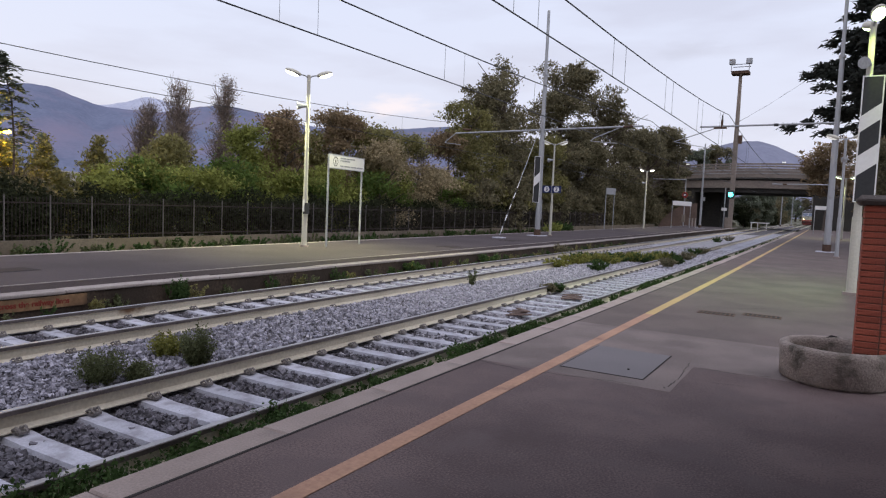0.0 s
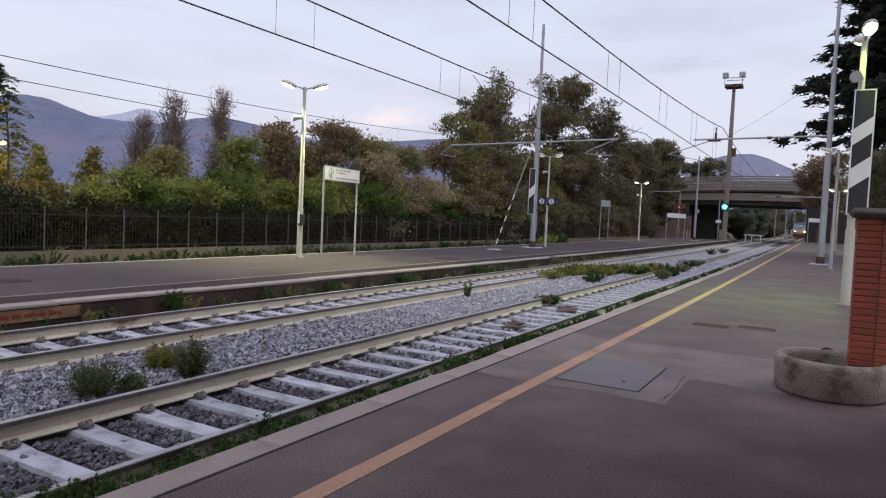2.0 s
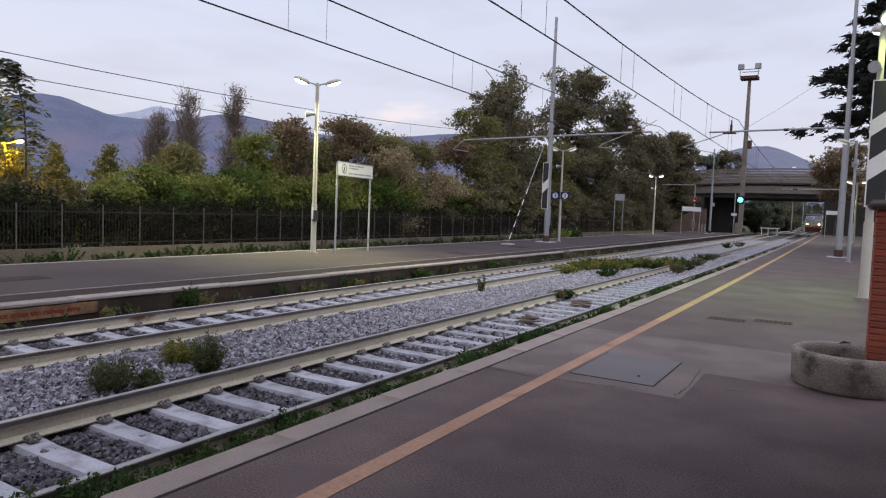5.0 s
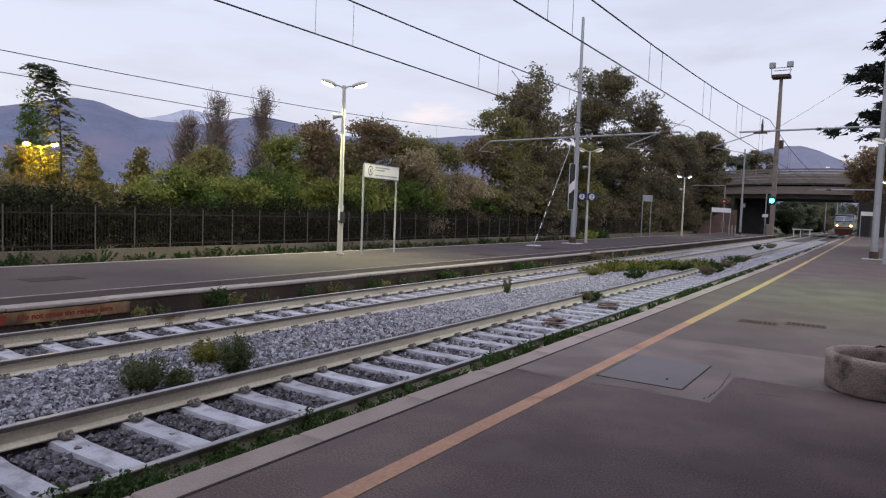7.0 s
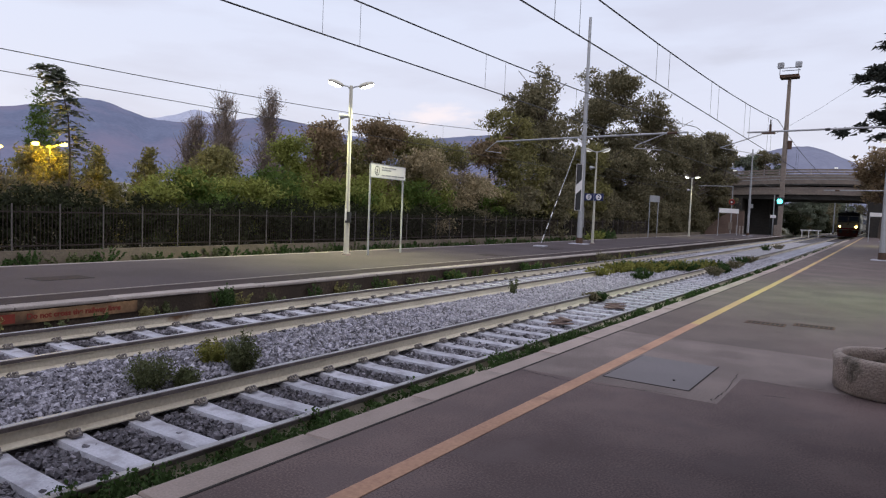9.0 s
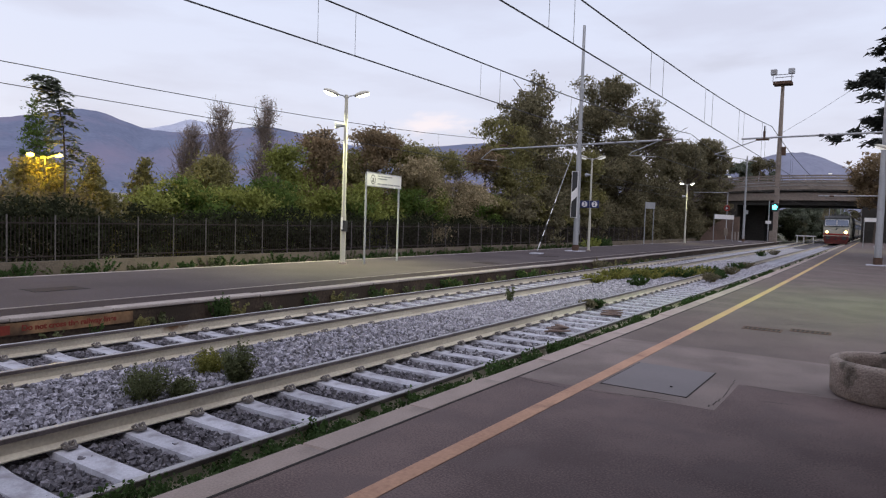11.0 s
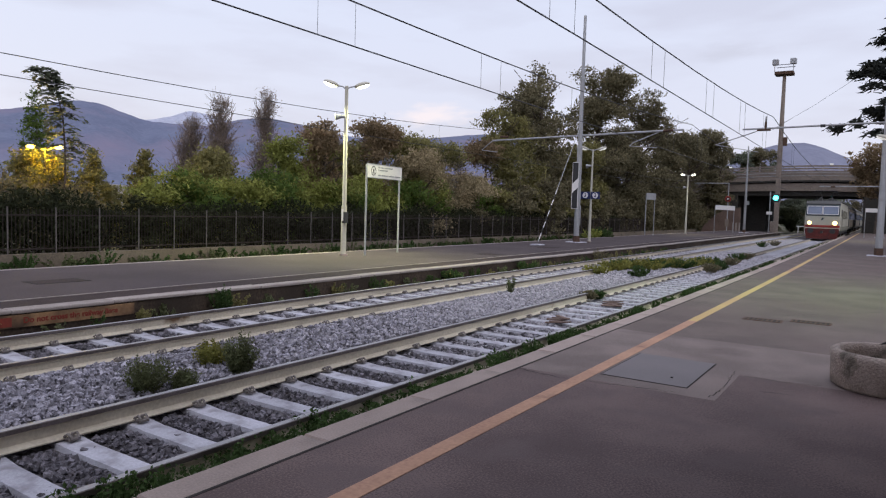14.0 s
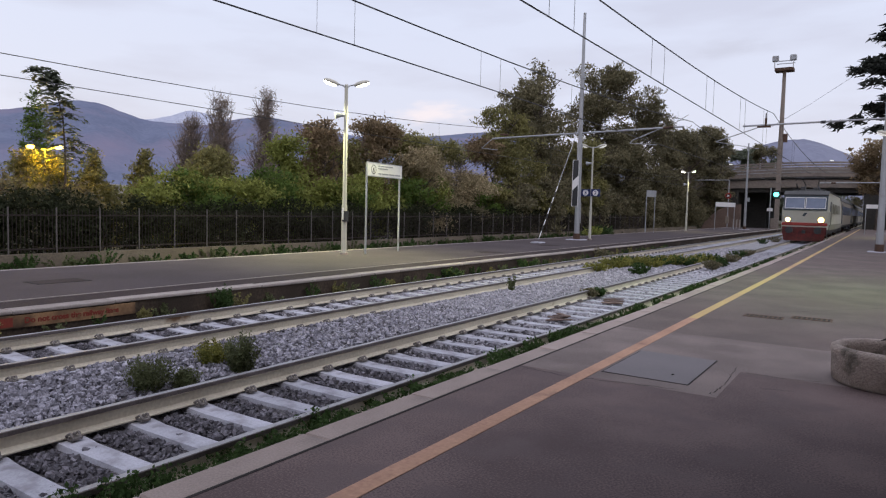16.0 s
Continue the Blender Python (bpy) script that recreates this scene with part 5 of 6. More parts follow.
def build_trees():
    g = np.random.default_rng(5)

    def broad(x, y, top, r, leaf, seed, label, count=7000, size=0.26, n=16, low=0.3, spread=0.27, shell=0.45, **kw):
        h = top + 0.62
        tree("broadleaf_tree", x, y, h, blob_set(np.random.default_rng(seed), h, r, n, low), leaf, count, size, seed, label, trunk_r=0.035 * h, limbs=18, reach=r, spread=spread, shell=shell, **kw)

    # low west end: pointed small trees and a feathery one
    broad(-31.5, 15.2, 3.4, 1.8, OLIVE, 61, "small rounded olive-green tree", 7000, 0.15, 14, 0.15)
    broad(-26.4, 13.6, 2.3, 1.7, DARK_LEAF, 68, "low dark bushy tree in front of a street lamp", 7000, 0.15, 14, 0.1)
    cone_tree(-31, 18.0, 2.2, 1.2, OLIVE, 69, "small pointed olive-green tree behind the railway")
    cone_tree(-30, 16.8, 3.7, 1.7, OLIVE, 62, "small pointed yellow-green tree behind the railway")
    cone_tree(-30, 19.2, 3.9, 1.7, OLIVE, 63, "small pointed yellow-green tree behind the railway")
    broad(-27, 10.6, 2.9, 2.0, DARK_LEAF, 64, "low dark bushy tree behind the railway", 7000, 0.15, 14, 0.1)
    cone_tree(-40, 19.15, 7.6, 2.3, IVY, 65, "narrow dark green tree behind the railway")
    feathery_tree(-26.5, 13.6)
    broad(-29.2, 13.9, 3.6, 1.35, OLIVE, 67, "olive tree lit amber by a street lamp", 4200, 0.15, 14, 0.5, spread=0.2)
    broad(-27.5, 13.55, 3.3, 0.95, OLIVE, 115, "thin olive tree in front of an amber street lamp", 1500, 0.14, 10, 0.45, spread=0.2)
    # bare columnar poplars
    for x, y, top, sd in ((-34, 26.8, 8.0, 70), (-34, 30.4, 8.9, 71), (-36, 26.2, 6.6, 72)):
        h = top + 0.6
        tree("poplar", x, y, h, [(0, 0, h * (0.24 + 0.135 * k), 1.5 - 0.2 * k, 1.5 - 0.2 * k, h * 0.12) for k in range(6)], TWIGGY, 9000, 0.095, sd, "tall columnar poplar, nearly bare of leaves", 0.13, 170, 3.0, 0.17, bark=LIMBS_BARE, shell=0.1, up=2.6)
    broad(-26.2, 24.4, 5.1, 1.7, BRIGHT, 73, "yellow-green bushy tree behind the railway", 8500, 0.16, 14, 0.1)
    broad(-27.5, 27.5, 4.7, 2.1, BRIGHT, 74, "yellow-green bushy tree behind the railway", 8500, 0.16, 14, 0.1)
    broad(-27, 20.6, 4.0, 1.9, OLIVE, 75, "olive-green bushy tree behind the railway", 8500, 0.16, 14, 0.1)
    broad(-25.5, 26.9, 6.7, 1.7, RUSTY_LEAF, 76, "brownish autumn tree behind the railway", 9000, 0.17, 16, 0.25)
    broad(-25.5, 31.2, 7.1, 2.2, RUSTY_LEAF, 77, "russet autumn tree behind the railway", 10000, 0.17, 16, 0.2)
    broad(-25.5, 35.0, 6.9, 2.5, OLIVE, 78, "olive-green tree with thin autumn crown", 9000, 0.17, 16, 0.2)
    broad(-23.6, 33.0, 5.0, 2.2, BUFF_LEAF, 79, "shrub with buff seed heads", 9000, 0.15, 14, 0.15)
    broad(-23.6, 37.6, 5.0, 2.4, BUFF_LEAF, 80, "shrub with buff seed heads", 9000, 0.15, 14, 0.15)
    broad(-26.5, 29.2, 5.6, 2.0, OLIVE, 116, "olive-green tree behind the hedge", 8000, 0.17, 14, 0.15)
    broad(-26, 38.4, 6.4, 2.6, OLIVE, 117, "olive-green tree behind the hedge", 9000, 0.17, 16, 0.15)
    broad(-25, 43.0, 6.6, 2.4, RUSTY_LEAF, 81, "reddish autumn tree behind the railway", 9000, 0.17, 14, 0.2)
    # the two tall trees and the dark row toward the bridge
    broad(-24.5, 46.0, 9.4, 3.2, OLIVE, 82, "dark green tree with a ragged crown", 15000, 0.21, 18, 0.12)
    broad(-25, 52.5, 14.2, 4.4, DARK_LEAF, 83, "tall dark green tree with a ragged crown", 20000, 0.22, 30, 0.15, spread=0.26)
    broad(-25, 66.5, 17.2, 4.3, DARK_LEAF, 84, "tall dark green tree with a ragged crown", 22000, 0.24, 30, 0.15, spread=0.28)
    broad(-23.5, 56.0, 8.0, 3.6, OLIVE, 85, "lower olive-green tree behind the railway", 15000, 0.22, 18, 0.08)
    broad(-23.5, 68.0, 9.5, 4.0, DARK_LEAF, 86, "dark green lineside tree behind the railway", 16000, 0.24, 18, 0.08)
    broad(-24, 76.0, 15.5, 4.6, DARK_LEAF, 87, "broad olive-green tree behind the railway", 17000, 0.26, 20, 0.1)
    broad(-23.5, 84.0, 14.6, 4.6, DARK_LEAF, 88, "dark green lineside tree behind the railway", 17000, 0.26, 20, 0.06)
    broad(-22.5, 92.0, 13.0, 4.4, DARK_LEAF, 89, "dark green tree beside the bridge", 17000, 0.26, 20, 0.06)
    broad(-21.8, 101.5, 14.8, 3.9, DARK_LEAF, 90, "tall dark tree beside the bridge", 19000, 0.28, 26, 0.25)
    broad(-21.6, 101.5, 7.0, 3.2, DARK_LEAF, 98, "dark shrubby tree at the bridge abutment", 9000, 0.26, 16, 0.05)
    broad(-25.5, 104.0, 10.5, 4.0, DARK_LEAF, 99, "dark tree above the bridge wing wall", 11000, 0.28, 16, 0.05)
    tree("bare_tree", -27, 92.0, 16.0, [(0, 0, 13, 2.5, 2.5, 2.5)], RUSTY_LEAF, 260, 0.3, 91, "bare twiggy tree behind the railway", 0.3, 60, 6.0, 0.5, bark=LIMBS_BARE)
    for k in range(15):
        y = 44 + 3.4 * k
        broad(-22.6 + 0.6 * math.sin(k * 2.3), y, 3.6 + 0.8 * math.sin(k * 1.7), 2.2, DARK_LEAF, 92 + k % 3, "dense dark undergrowth shrub", 4600, 0.24, 12, 0.02, group="undergrowth")
    # beyond the bridge
    for k, (x, y, top, r) in enumerate(((-14.6, 141, 6, 3.0), (-21, 145, 9, 6), (-14.0, 165, 8, 3.6), (-13.5, 188, 9, 4.0), (-13.5, 215, 9, 4.0), (5, 150, 11, 5), (4.5, 136, 12.5, 3.8), (8, 142, 14, 5), (-17, 230, 11, 8), (8, 190, 12, 6), (-30, 145, 14, 6), (-20.0, 138, 14.6, 3.2), (-18.2, 139, 12.4, 2.8), (-22.0, 141, 15.6, 3.6), (-23.6, 137, 14.8, 3.2), (-27.5, 136, 15.5, 3.4))):
        broad(x, y, top, r, (GREY_LEAF, DARK_LEAF)[k % 2], 100 + k % 4, "dark tree beyond the bridge", 10000, 0.34, 18, 0.05)
    for k in range(7):
        broad(-36 + 6.0 * k, 385 + 11 * (k % 3), 14 + 2 * (k % 2), 6.5, (DARK_LEAF, GREY_LEAF)[k % 2], 104 + k % 3, "far dark tree closing the view along the line", 5000, 0.6, 14, 0.05)
    for k in range(6):
        broad(-13.9 - 0.4 * (k % 2), 128 + 13 * k, 3.6 + 0.7 * (k % 3), 2.2, (IVY_DARK, DARK_LEAF)[k % 2], 92 + k % 3, "dark lineside shrub beyond the bridge", 4000, 0.26, 12, 0.02, group="undergrowth")
    broad(4.4, 57.0, 11.0, 3.6, DARK_LEAF, 113, "dark tree behind the asphalt platform", 9000, 0.26, 16, 0.08)
    broad(3.6, 84.0, 11.5, 3.4, RUSTY_LEAF, 114, "brownish tree at the platform end", 8000, 0.28, 16, 0.1)
    for k, (x, y, top, r) in enumerate(((-1.2, 100, 12.0, 4.0), (5.0, 88, 11.0, 3.2), (4.4, 70, 7.5, 2.8))):
        broad(x, y, top, r, (RUSTY_LEAF, OLIVE, DARK_LEAF)[k], 110 + k, "tree at the platform end behind the railway", 8000, 0.3, 14, 0.45 if k == 0 else 0.1)


def build_conifer(x, y, h, r, seed, name="conifer"):
    g = np.random.default_rng(seed)
    T = tagged(empty(name, pose(x, y, -0.62)), "tall dark conifer with drooping layered branches", "tree", "conifers")
    wood = [((0, 0, 0), (0, 0, h), 0.42, 0.05)]
    vs = []
    z = 8.3
    while z < h - 0.5:
        ln = r * (1 - (z / h) ** 1.4) + 0.5
        for k in range(9):
            a = g.random() * 6.283
            L = ln * (0.7 + 0.45 * g.random())
            prev = Vector((0, 0, z))
            d = Vector((math.cos(a), math.sin(a), 0.0))
            for j in range(1, 8):
                u = j / 7
                p = Vector((0, 0, z)) + d * L * u + Vector((0, 0, L * (0.10 * u - 0.30 * u * u + 0.10 * u ** 3) + 0.12 * g.normal() * u))
                wood.append((prev, p, 0.06 * (1.1 - u), 0.05 * (1.05 - u)))
                prev = p
                m = 84
                wid = 0.62 * (0.35 + math.sin(min(1.0, u * 1.05) * 2.6)) * (0.6 + L / r * 0.5)
                side = Vector((-d.y, d.x, 0))
                off = g.normal(size=(m, 3)) * np.array([0.22, wid * 0.42, 0.10])
                c = np.array(p) + off[:, :1] * np.array(d) + off[:, 1:2] * np.array(side) + np.stack([0 * off[:, 0], 0 * off[:, 0], off[:, 2] - 0.35 * np.abs(off[:, 1])], 1)
                ax = np.array(d)[None] * 0.7 + np.array(side)[None] * np.sign(off[:, 1:2]) * 0.6 + g.normal(size=(m, 3)) * 0.35
                ax[:, 2] -= 0.25
                ax /= np.linalg.norm(ax, axis=1, keepdims=True)
                bx = np.cross(ax, g.normal(size=(m, 3)))
                bx /= np.linalg.norm(bx, axis=1, keepdims=True)
                s = 0.40 * (0.6 + 0.7 * g.random((m, 1)))
                vs.append(np.stack([c - ax * s * 0.4 + bx * s * 0.2, c + ax * s * 0.65, c - ax * s * 0.4 - bx * s * 0.2], 1))
        z += 0.34 + 0.2 * g.random()
    stick_part("trunk", wood, BARK, T, 5)
    v = np.concatenate(vs).reshape(-1, 3)
    c = new("crown", raw_mesh("crown", v, np.arange(len(v)).reshape(-1, 3), CONIFER))
    c.parent = T


def weed(name, x, y, z, r, h, leaf, count, size, seed, label, group="weeds", long=2.2):
    g = np.random.default_rng(seed)
    W = tagged(empty(name, pose(x, y, z)), label, "weed", group)
    # upright leafy stalks that fan out from the root
    n = max(6, count // 30)
    a = g.random(n) * 6.283
    lean = r * np.sqrt(g.random(n))
    tip = np.stack([np.cos(a) * lean, np.sin(a) * lean, h * (0.55 + 0.5 * g.random(n)) * (1 - 0.35 * (lean / r) ** 2)], 1)
    root = tip * np.array([0.35, 0.35, 0.0])
    own = g.integers(0, n, count)
    u = g.random((count, 1)) ** 0.7
    pos = root[own] + (tip - root)[own] * u + g.normal(size=(count, 3)) * 0.018
    pos[:, 2] = np.maximum(pos[:, 2], 0.0)
    ax = g.normal(size=(count, 3)) + np.array([0, 0, 0.6])
    ax /= np.linalg.norm(ax, axis=1, keepdims=True)
    bx = np.cross(ax, g.normal(size=(count, 3)))
    bx /= np.linalg.norm(bx, axis=1, keepdims=True)
    s = size * (0.6 + 0.8 * g.random((count, 1)))
    v = np.stack([pos - ax * s * 0.5, pos + bx * s * 0.5 / long, pos + ax * s * 0.5, pos - bx * s * 0.5 / long], 1).reshape(-1, 3)
    c = new("foliage", raw_mesh("foliage", v, np.arange(len(v)).reshape(-1, 4), leaf))
    c.parent = W
    stems = stick_part("stalk", [(root[k], tip[k], 0.004, 0.002) for k in range(min(n, 40))], leaf, W, 3)
    tagged(stems, kind="stuff")
    return W


def build_weeds():
    B = -0.41
    weed("ballast_weed", -6.15, 4.0, B, 0.26, 0.42, WEED_GREY, 3600, 0.028, 1, "grey-green bushy weed growing in the ballast")
    weed("ballast_weed", -5.95, 4.28, B, 0.15, 0.22, WEED_GREY, 1600, 0.034, 2, "small grey-green weed in the ballast")
    weed("ballast_weed", -6.02, 5.05, B, 0.2, 0.5, WEED_GREY, 3400, 0.034, 3, "tall grey-green weed in the ballast")
    weed("ballast_weed", -6.62, 5.15, B, 0.26, 0.3, MOSSY, 2200, 0.034, 4, "yellowish flowering weed in the ballast")
    weed("ballast_weed", -7.3, 14.0, B, 0.12, 0.45, WEED_GREY, 320, 0.06, 5, "thin upright weed in the ballast")
    weed("ballast_weed", -7.8, 20.9, B, 0.5, 0.3, MOSSY, 1500, 0.07, 6, "low yellow-green weed clump")
    r = random.Random(9)
    for k in range(11):
        u = k / 10
        weed("ballast_weed", -7.75 + 1.95 * u + r.uniform(-0.2, 0.2), 22.6 + 4.6 * u + r.uniform(-0.6, 0.6), B, 0.65, 0.42, (MOSSY, WEED, MOSSY)[k % 3], 1500, 0.08, 20 + k, "yellow-green weed clump spreading over the ballast")
    for k, (x, y, q) in enumerate(((-6.3, 20.6, 0.45), (-5.6, 14.6, 0.22), (-5.5, 14.9, 0.2), (-5.1, 24.8, 0.4), (-5.15, 26.5, 0.35), (-5.3, 29.5, 0.4), (-5.6, 32.5, 0.45), (-5.5, 34.5, 0.4), (-7.0, 50, 0.5), (-6.8, 54, 0.5), (-9.9, 15.5, 0.35), (-9.9, 27, 0.5), (-9.8, 20, 0.4))):
        weed("ballast_weed", x, y, B, q, q * 0.9, (WEED, DARK_LEAF)[k % 2], 900, 0.07, 40 + k, "dark green weed between the rails")
    # the green strip between the near rail and the kerb
    for k in range(236):
        y = 1.4 + 0.135 * k + r.uniform(-0.1, 0.1)
        if r.random() < (0.04 if y < 7 else 0.22 if y < 12 else 0.5):
            continue
        big = r.random() < 0.22
        weed("edge_weed", (-3.36, -3.6, -3.82)[k % 3] + r.uniform(-0.1, 0.08) + drift(y), y, -0.41, (0.24 if not big else 0.3) * (1 if y < 7 else 0.72), (0.15 + 0.06 * r.random()) * (1.25 if big else 1), WEED, 760, 0.036, 100 + k, "dark green creeping weeds along the platform kerb", "kerb weeds", 1.6)
    for k in range(24):
        y = 33 + 1.3 * k
        weed("edge_weed", -3.45 + drift(y), y, -0.42, 0.3, 0.3, WEED, 240, 0.09, 200 + k, "dark green creeping weeds along the platform kerb", "kerb weeds", 1.6)
    # weeds on the island platform's face and edge
    for k in range(46):
        y = 3.4 + 0.75 * k + r.uniform(-0.3, 0.3)
        weed("face_weed", -9.98 + r.uniform(-0.06, 0.05), y, -0.47, 0.16 + 0.12 * r.random(), 0.22 + 0.2 * r.random(), (WEED, OLIVE, WEED_GREY)[k % 3], 260 if y > 6.4 else 70, 0.06, 300 + k, "weed growing at the foot of the island platform", "face weeds")
    weed("face_weed", -9.95, 7.9, -0.47, 0.22, 0.55, WEED, 900, 0.06, 400, "tall green weed at the island platform", "face weeds")
    for k in range(60):
        y = 4 + 0.9 * k + r.uniform(-0.4, 0.4)
        weed("wall_weed", -20.6 + r.uniform(-0.25, 0.2), y, -0.62, 0.45 + 0.25 * r.random(), 0.3 + 0.3 * r.random(), (WEED, WEED_GREY, WEED)[k % 3], 520, 0.1, 500 + k, "grass and weeds along the low wall", "wall weeds")
    for k, y in enumerate((43.6, 44.5, 45.5)):
        weed("wall_weed", -16.6, y, -0.3, 0.8, 0.9, (BRIGHT, WEED, WEED)[k], 1500, 0.14, 600 + k, "bright green shrubby weed", "wall weeds")


build_hedge()
build_trees()
build_conifer(4.3, 46.0, 26.0, 7.3, 1)
build_conifer(6.5, 36.0, 23.0, 5.6, 2)
build_weeds()


# ---------------------------------------------------------------- distance
def mountain(name, rows, dist, depth, material, label, seed):
    """A ridge through (azimuth to the west, elevation) in degrees, sloping down to the plain."""
    az = np.linspace(rows[0][0], rows[-1][0], 160)
    el = np.interp(-az, [-r[0] for r in rows], [r[1] for r in rows])
    k = np.ones(5) / 5
    el = np.convolve(np.pad(el, 2, mode="edge"), k, "valid")
    verts, faces, m = [], [], 14
    for i, (a, e) in enumerate(zip(az, el)):
        ca, sa = math.cos(radians(a)), math.sin(radians(a))
        for j in range(m):
            u = j / (m - 1)
            d = dist - depth * u
            top = dist * math.tan(radians(e)) + 2
            z = top * (1 - u) ** 0.9 + top * 0.10 * noise.fractal((a * 0.35 + seed, u * 2.2, seed), 1.0, 2.0, 5) * math.sin(math.pi * min(1, u * 1.6 + 0.05)) - 3 * u
            z += dist * 0.0009 * noise.fractal((a * 1.5, seed, 0), 1.0, 2.0, 4) * (1 if j == 0 else 0.6)
            verts.append((-sa * d, ca * d, z))
    for i in range(len(az) - 1):
        for j in range(m - 1):
            faces.append((i * m + j, i * m + j + 1, (i + 1) * m + j + 1, (i + 1) * m + j))
    tagged(mesh_object(name, verts, faces, material, smooth=True), label, "mountain", kind="structure")


# Distance haze is painted into these hill colours: bluish near, paler far.
HILL = mat("haze_blue_wooded_hillside", (0.165, 0.185, 0.265), (0.13, 0.148, 0.22), 1.0, scale=0.012, fine=0.09, third=(0.205, 0.185, 0.255), third_scale=0.005, third_at=(0.45, 0.75), spec=0.0)
HILL_EAST = mat("haze_paled_wooded_hillside", (0.215, 0.225, 0.295), (0.175, 0.185, 0.25), 1.0, scale=0.012, fine=0.09, spec=0.0)
HILL_FAR = mat("haze_paled_far_hillside", (0.46, 0.48, 0.58), (0.36, 0.385, 0.49), 1.0, scale=0.01, fine=0.08, spec=0.0)
mountain("backdrop_mountain_far", [(62, 5.0), (57, 6.2), (55.5, 6.5), (54.1, 7.05), (52, 6.7), (50, 6.3), (46, 6.0), (40, 5.7), (34, 5.9), (31, 6.0), (26, 5.2), (18, 4.2)], 3600, 600, HILL_FAR, "distant mountain ridge, haze painted as a pale colour", 5.5)
mountain("backdrop_mountain", [(90, 5.0), (75, 5.4), (66.9, 5.95), (64, 6.6), (61.7, 7.25), (60, 6.9), (57.5, 6.1), (56, 5.9), (53, 5.9), (51, 6.4), (49, 6.95), (47, 6.8), (45, 6.4), (41, 5.6), (36, 5.85), (33, 6.0), (30.4, 6.4), (28, 6.1), (24, 5.0), (16, 3.0), (12, 1.5)], 2500, 900, HILL, "wooded mountain ridge, tinted blue for haze", 1.3)
mountain("backdrop_hill", [(22, 1.0), (15, 2.6), (11, 4.0), (9.6, 4.6), (8.4, 5.4), (6, 5.8), (4.5, 5.4), (3, 4.6), (1, 3.7), (-3, 2.6), (-10, 2.0), (-25, 3.0), (-40, 3.4)], 2300, 700, HILL_EAST, "wooded hill beyond the bridge, tinted blue for haze", 8.1)

PLASTER = mat("pale_plaster", (0.5, 0.46, 0.42), (0.42, 0.38, 0.35), 0.9, scale=0.6, fine=6)
REDWALL = mat("dull_red_plaster", (0.24, 0.09, 0.09), (0.18, 0.07, 0.07), 0.9, scale=0.6, fine=6)
TILEROOF = mat("clay_roof", (0.26, 0.16, 0.12), (0.18, 0.11, 0.085), 0.9, scale=1.5, fine=8)
PANE = mat("dark_window_glass", (0.03, 0.035, 0.045), (0.025, 0.03, 0.04), 0.15)


def house(x, y, w, d, h, m, label, storeys=2, turn=0.0, flat=False):
    H = tagged(empty("house", pose(x, y, -0.7, 0, 0, turn)), label, "house", "distant houses")
    part("wall", boxes((-w / 2, w / 2, -d / 2, d / 2, 0, h)), m, H)
    if flat:
        part("roof", boxes((-w / 2 - 0.3, w / 2 + 0.3, -d / 2 - 0.3, d / 2 + 0.3, h, h + 0.35)), PLASTER, H)
    else:
        bm = bmesh.new()
        prism(bm, [(-d / 2 - 0.4, h), (d / 2 + 0.4, h), (0, h + d * 0.22)], -w / 2 - 0.4, w / 2 + 0.4, axis="x")
        part("roof", bm, TILEROOF, H)
    for s in range(storeys):
        for k in range(int(w // 3)):
            xx, z = -w / 2 + 1.5 + 3 * k, 1.0 + s * (h / storeys)
            win = part("window", boxes((xx - 0.5, xx + 0.5, -d / 2 - 0.03, -d / 2 + 0.05, z, z + 1.3)), PANE, H)
            part("sill", boxes((xx - 0.6, xx + 0.6, -d / 2 - 0.12, -d / 2 - 0.03, z - 0.1, z)), PLASTER, win)


def street_lamp(x, y, h, label, glass=LAMP_AMBER, heads=1, size=0.45, span=2.0):
    S = tagged(empty("street_lamp", pose(x, y, -0.7)), label, "street lamp", "street lamps")
    part("pole", tubes(((0, 0, 0), (0, 0, h), 0.06, 0.04), sides=8), DARK_METAL, S)
    for k in range(heads):
        xx = (k - (heads - 1) / 2) * span
        part("arm", tubes(((0, 0, h - 0.1), (xx, xx * 0.6, h + 0.1), 0.03), sides=6), DARK_METAL, S)
        bm = bmesh.new()
        ball(bm, (xx, xx * 0.6, h + 0.05), (size, size, size * 0.55), 2)
        part("lantern", bm, glass, S, smooth=True)


house(-97, 32, 12, 9, 10.0, REDWALL, "dull red town house behind the trees", 3, -60, True)
house(-120, 68, 14, 9, 4.4, PLASTER, "pale low house far behind the trees", 1, -50, True)
house(-130, 84, 12, 9, 4.6, PLASTER, "pale low house far behind the trees", 1, -50, True)
house(-130, 98, 12, 9, 4.4, PLASTER, "pale low house far behind the trees", 1, -45, True)
street_lamp(-28.3, 13.85, 4.16, "amber street lamps glowing among the trees", heads=2, size=0.16, span=0.98)
street_lamp(-40, 17.0, 4.6, "slim street lamp with a warm light", size=0.16, span=0.3)


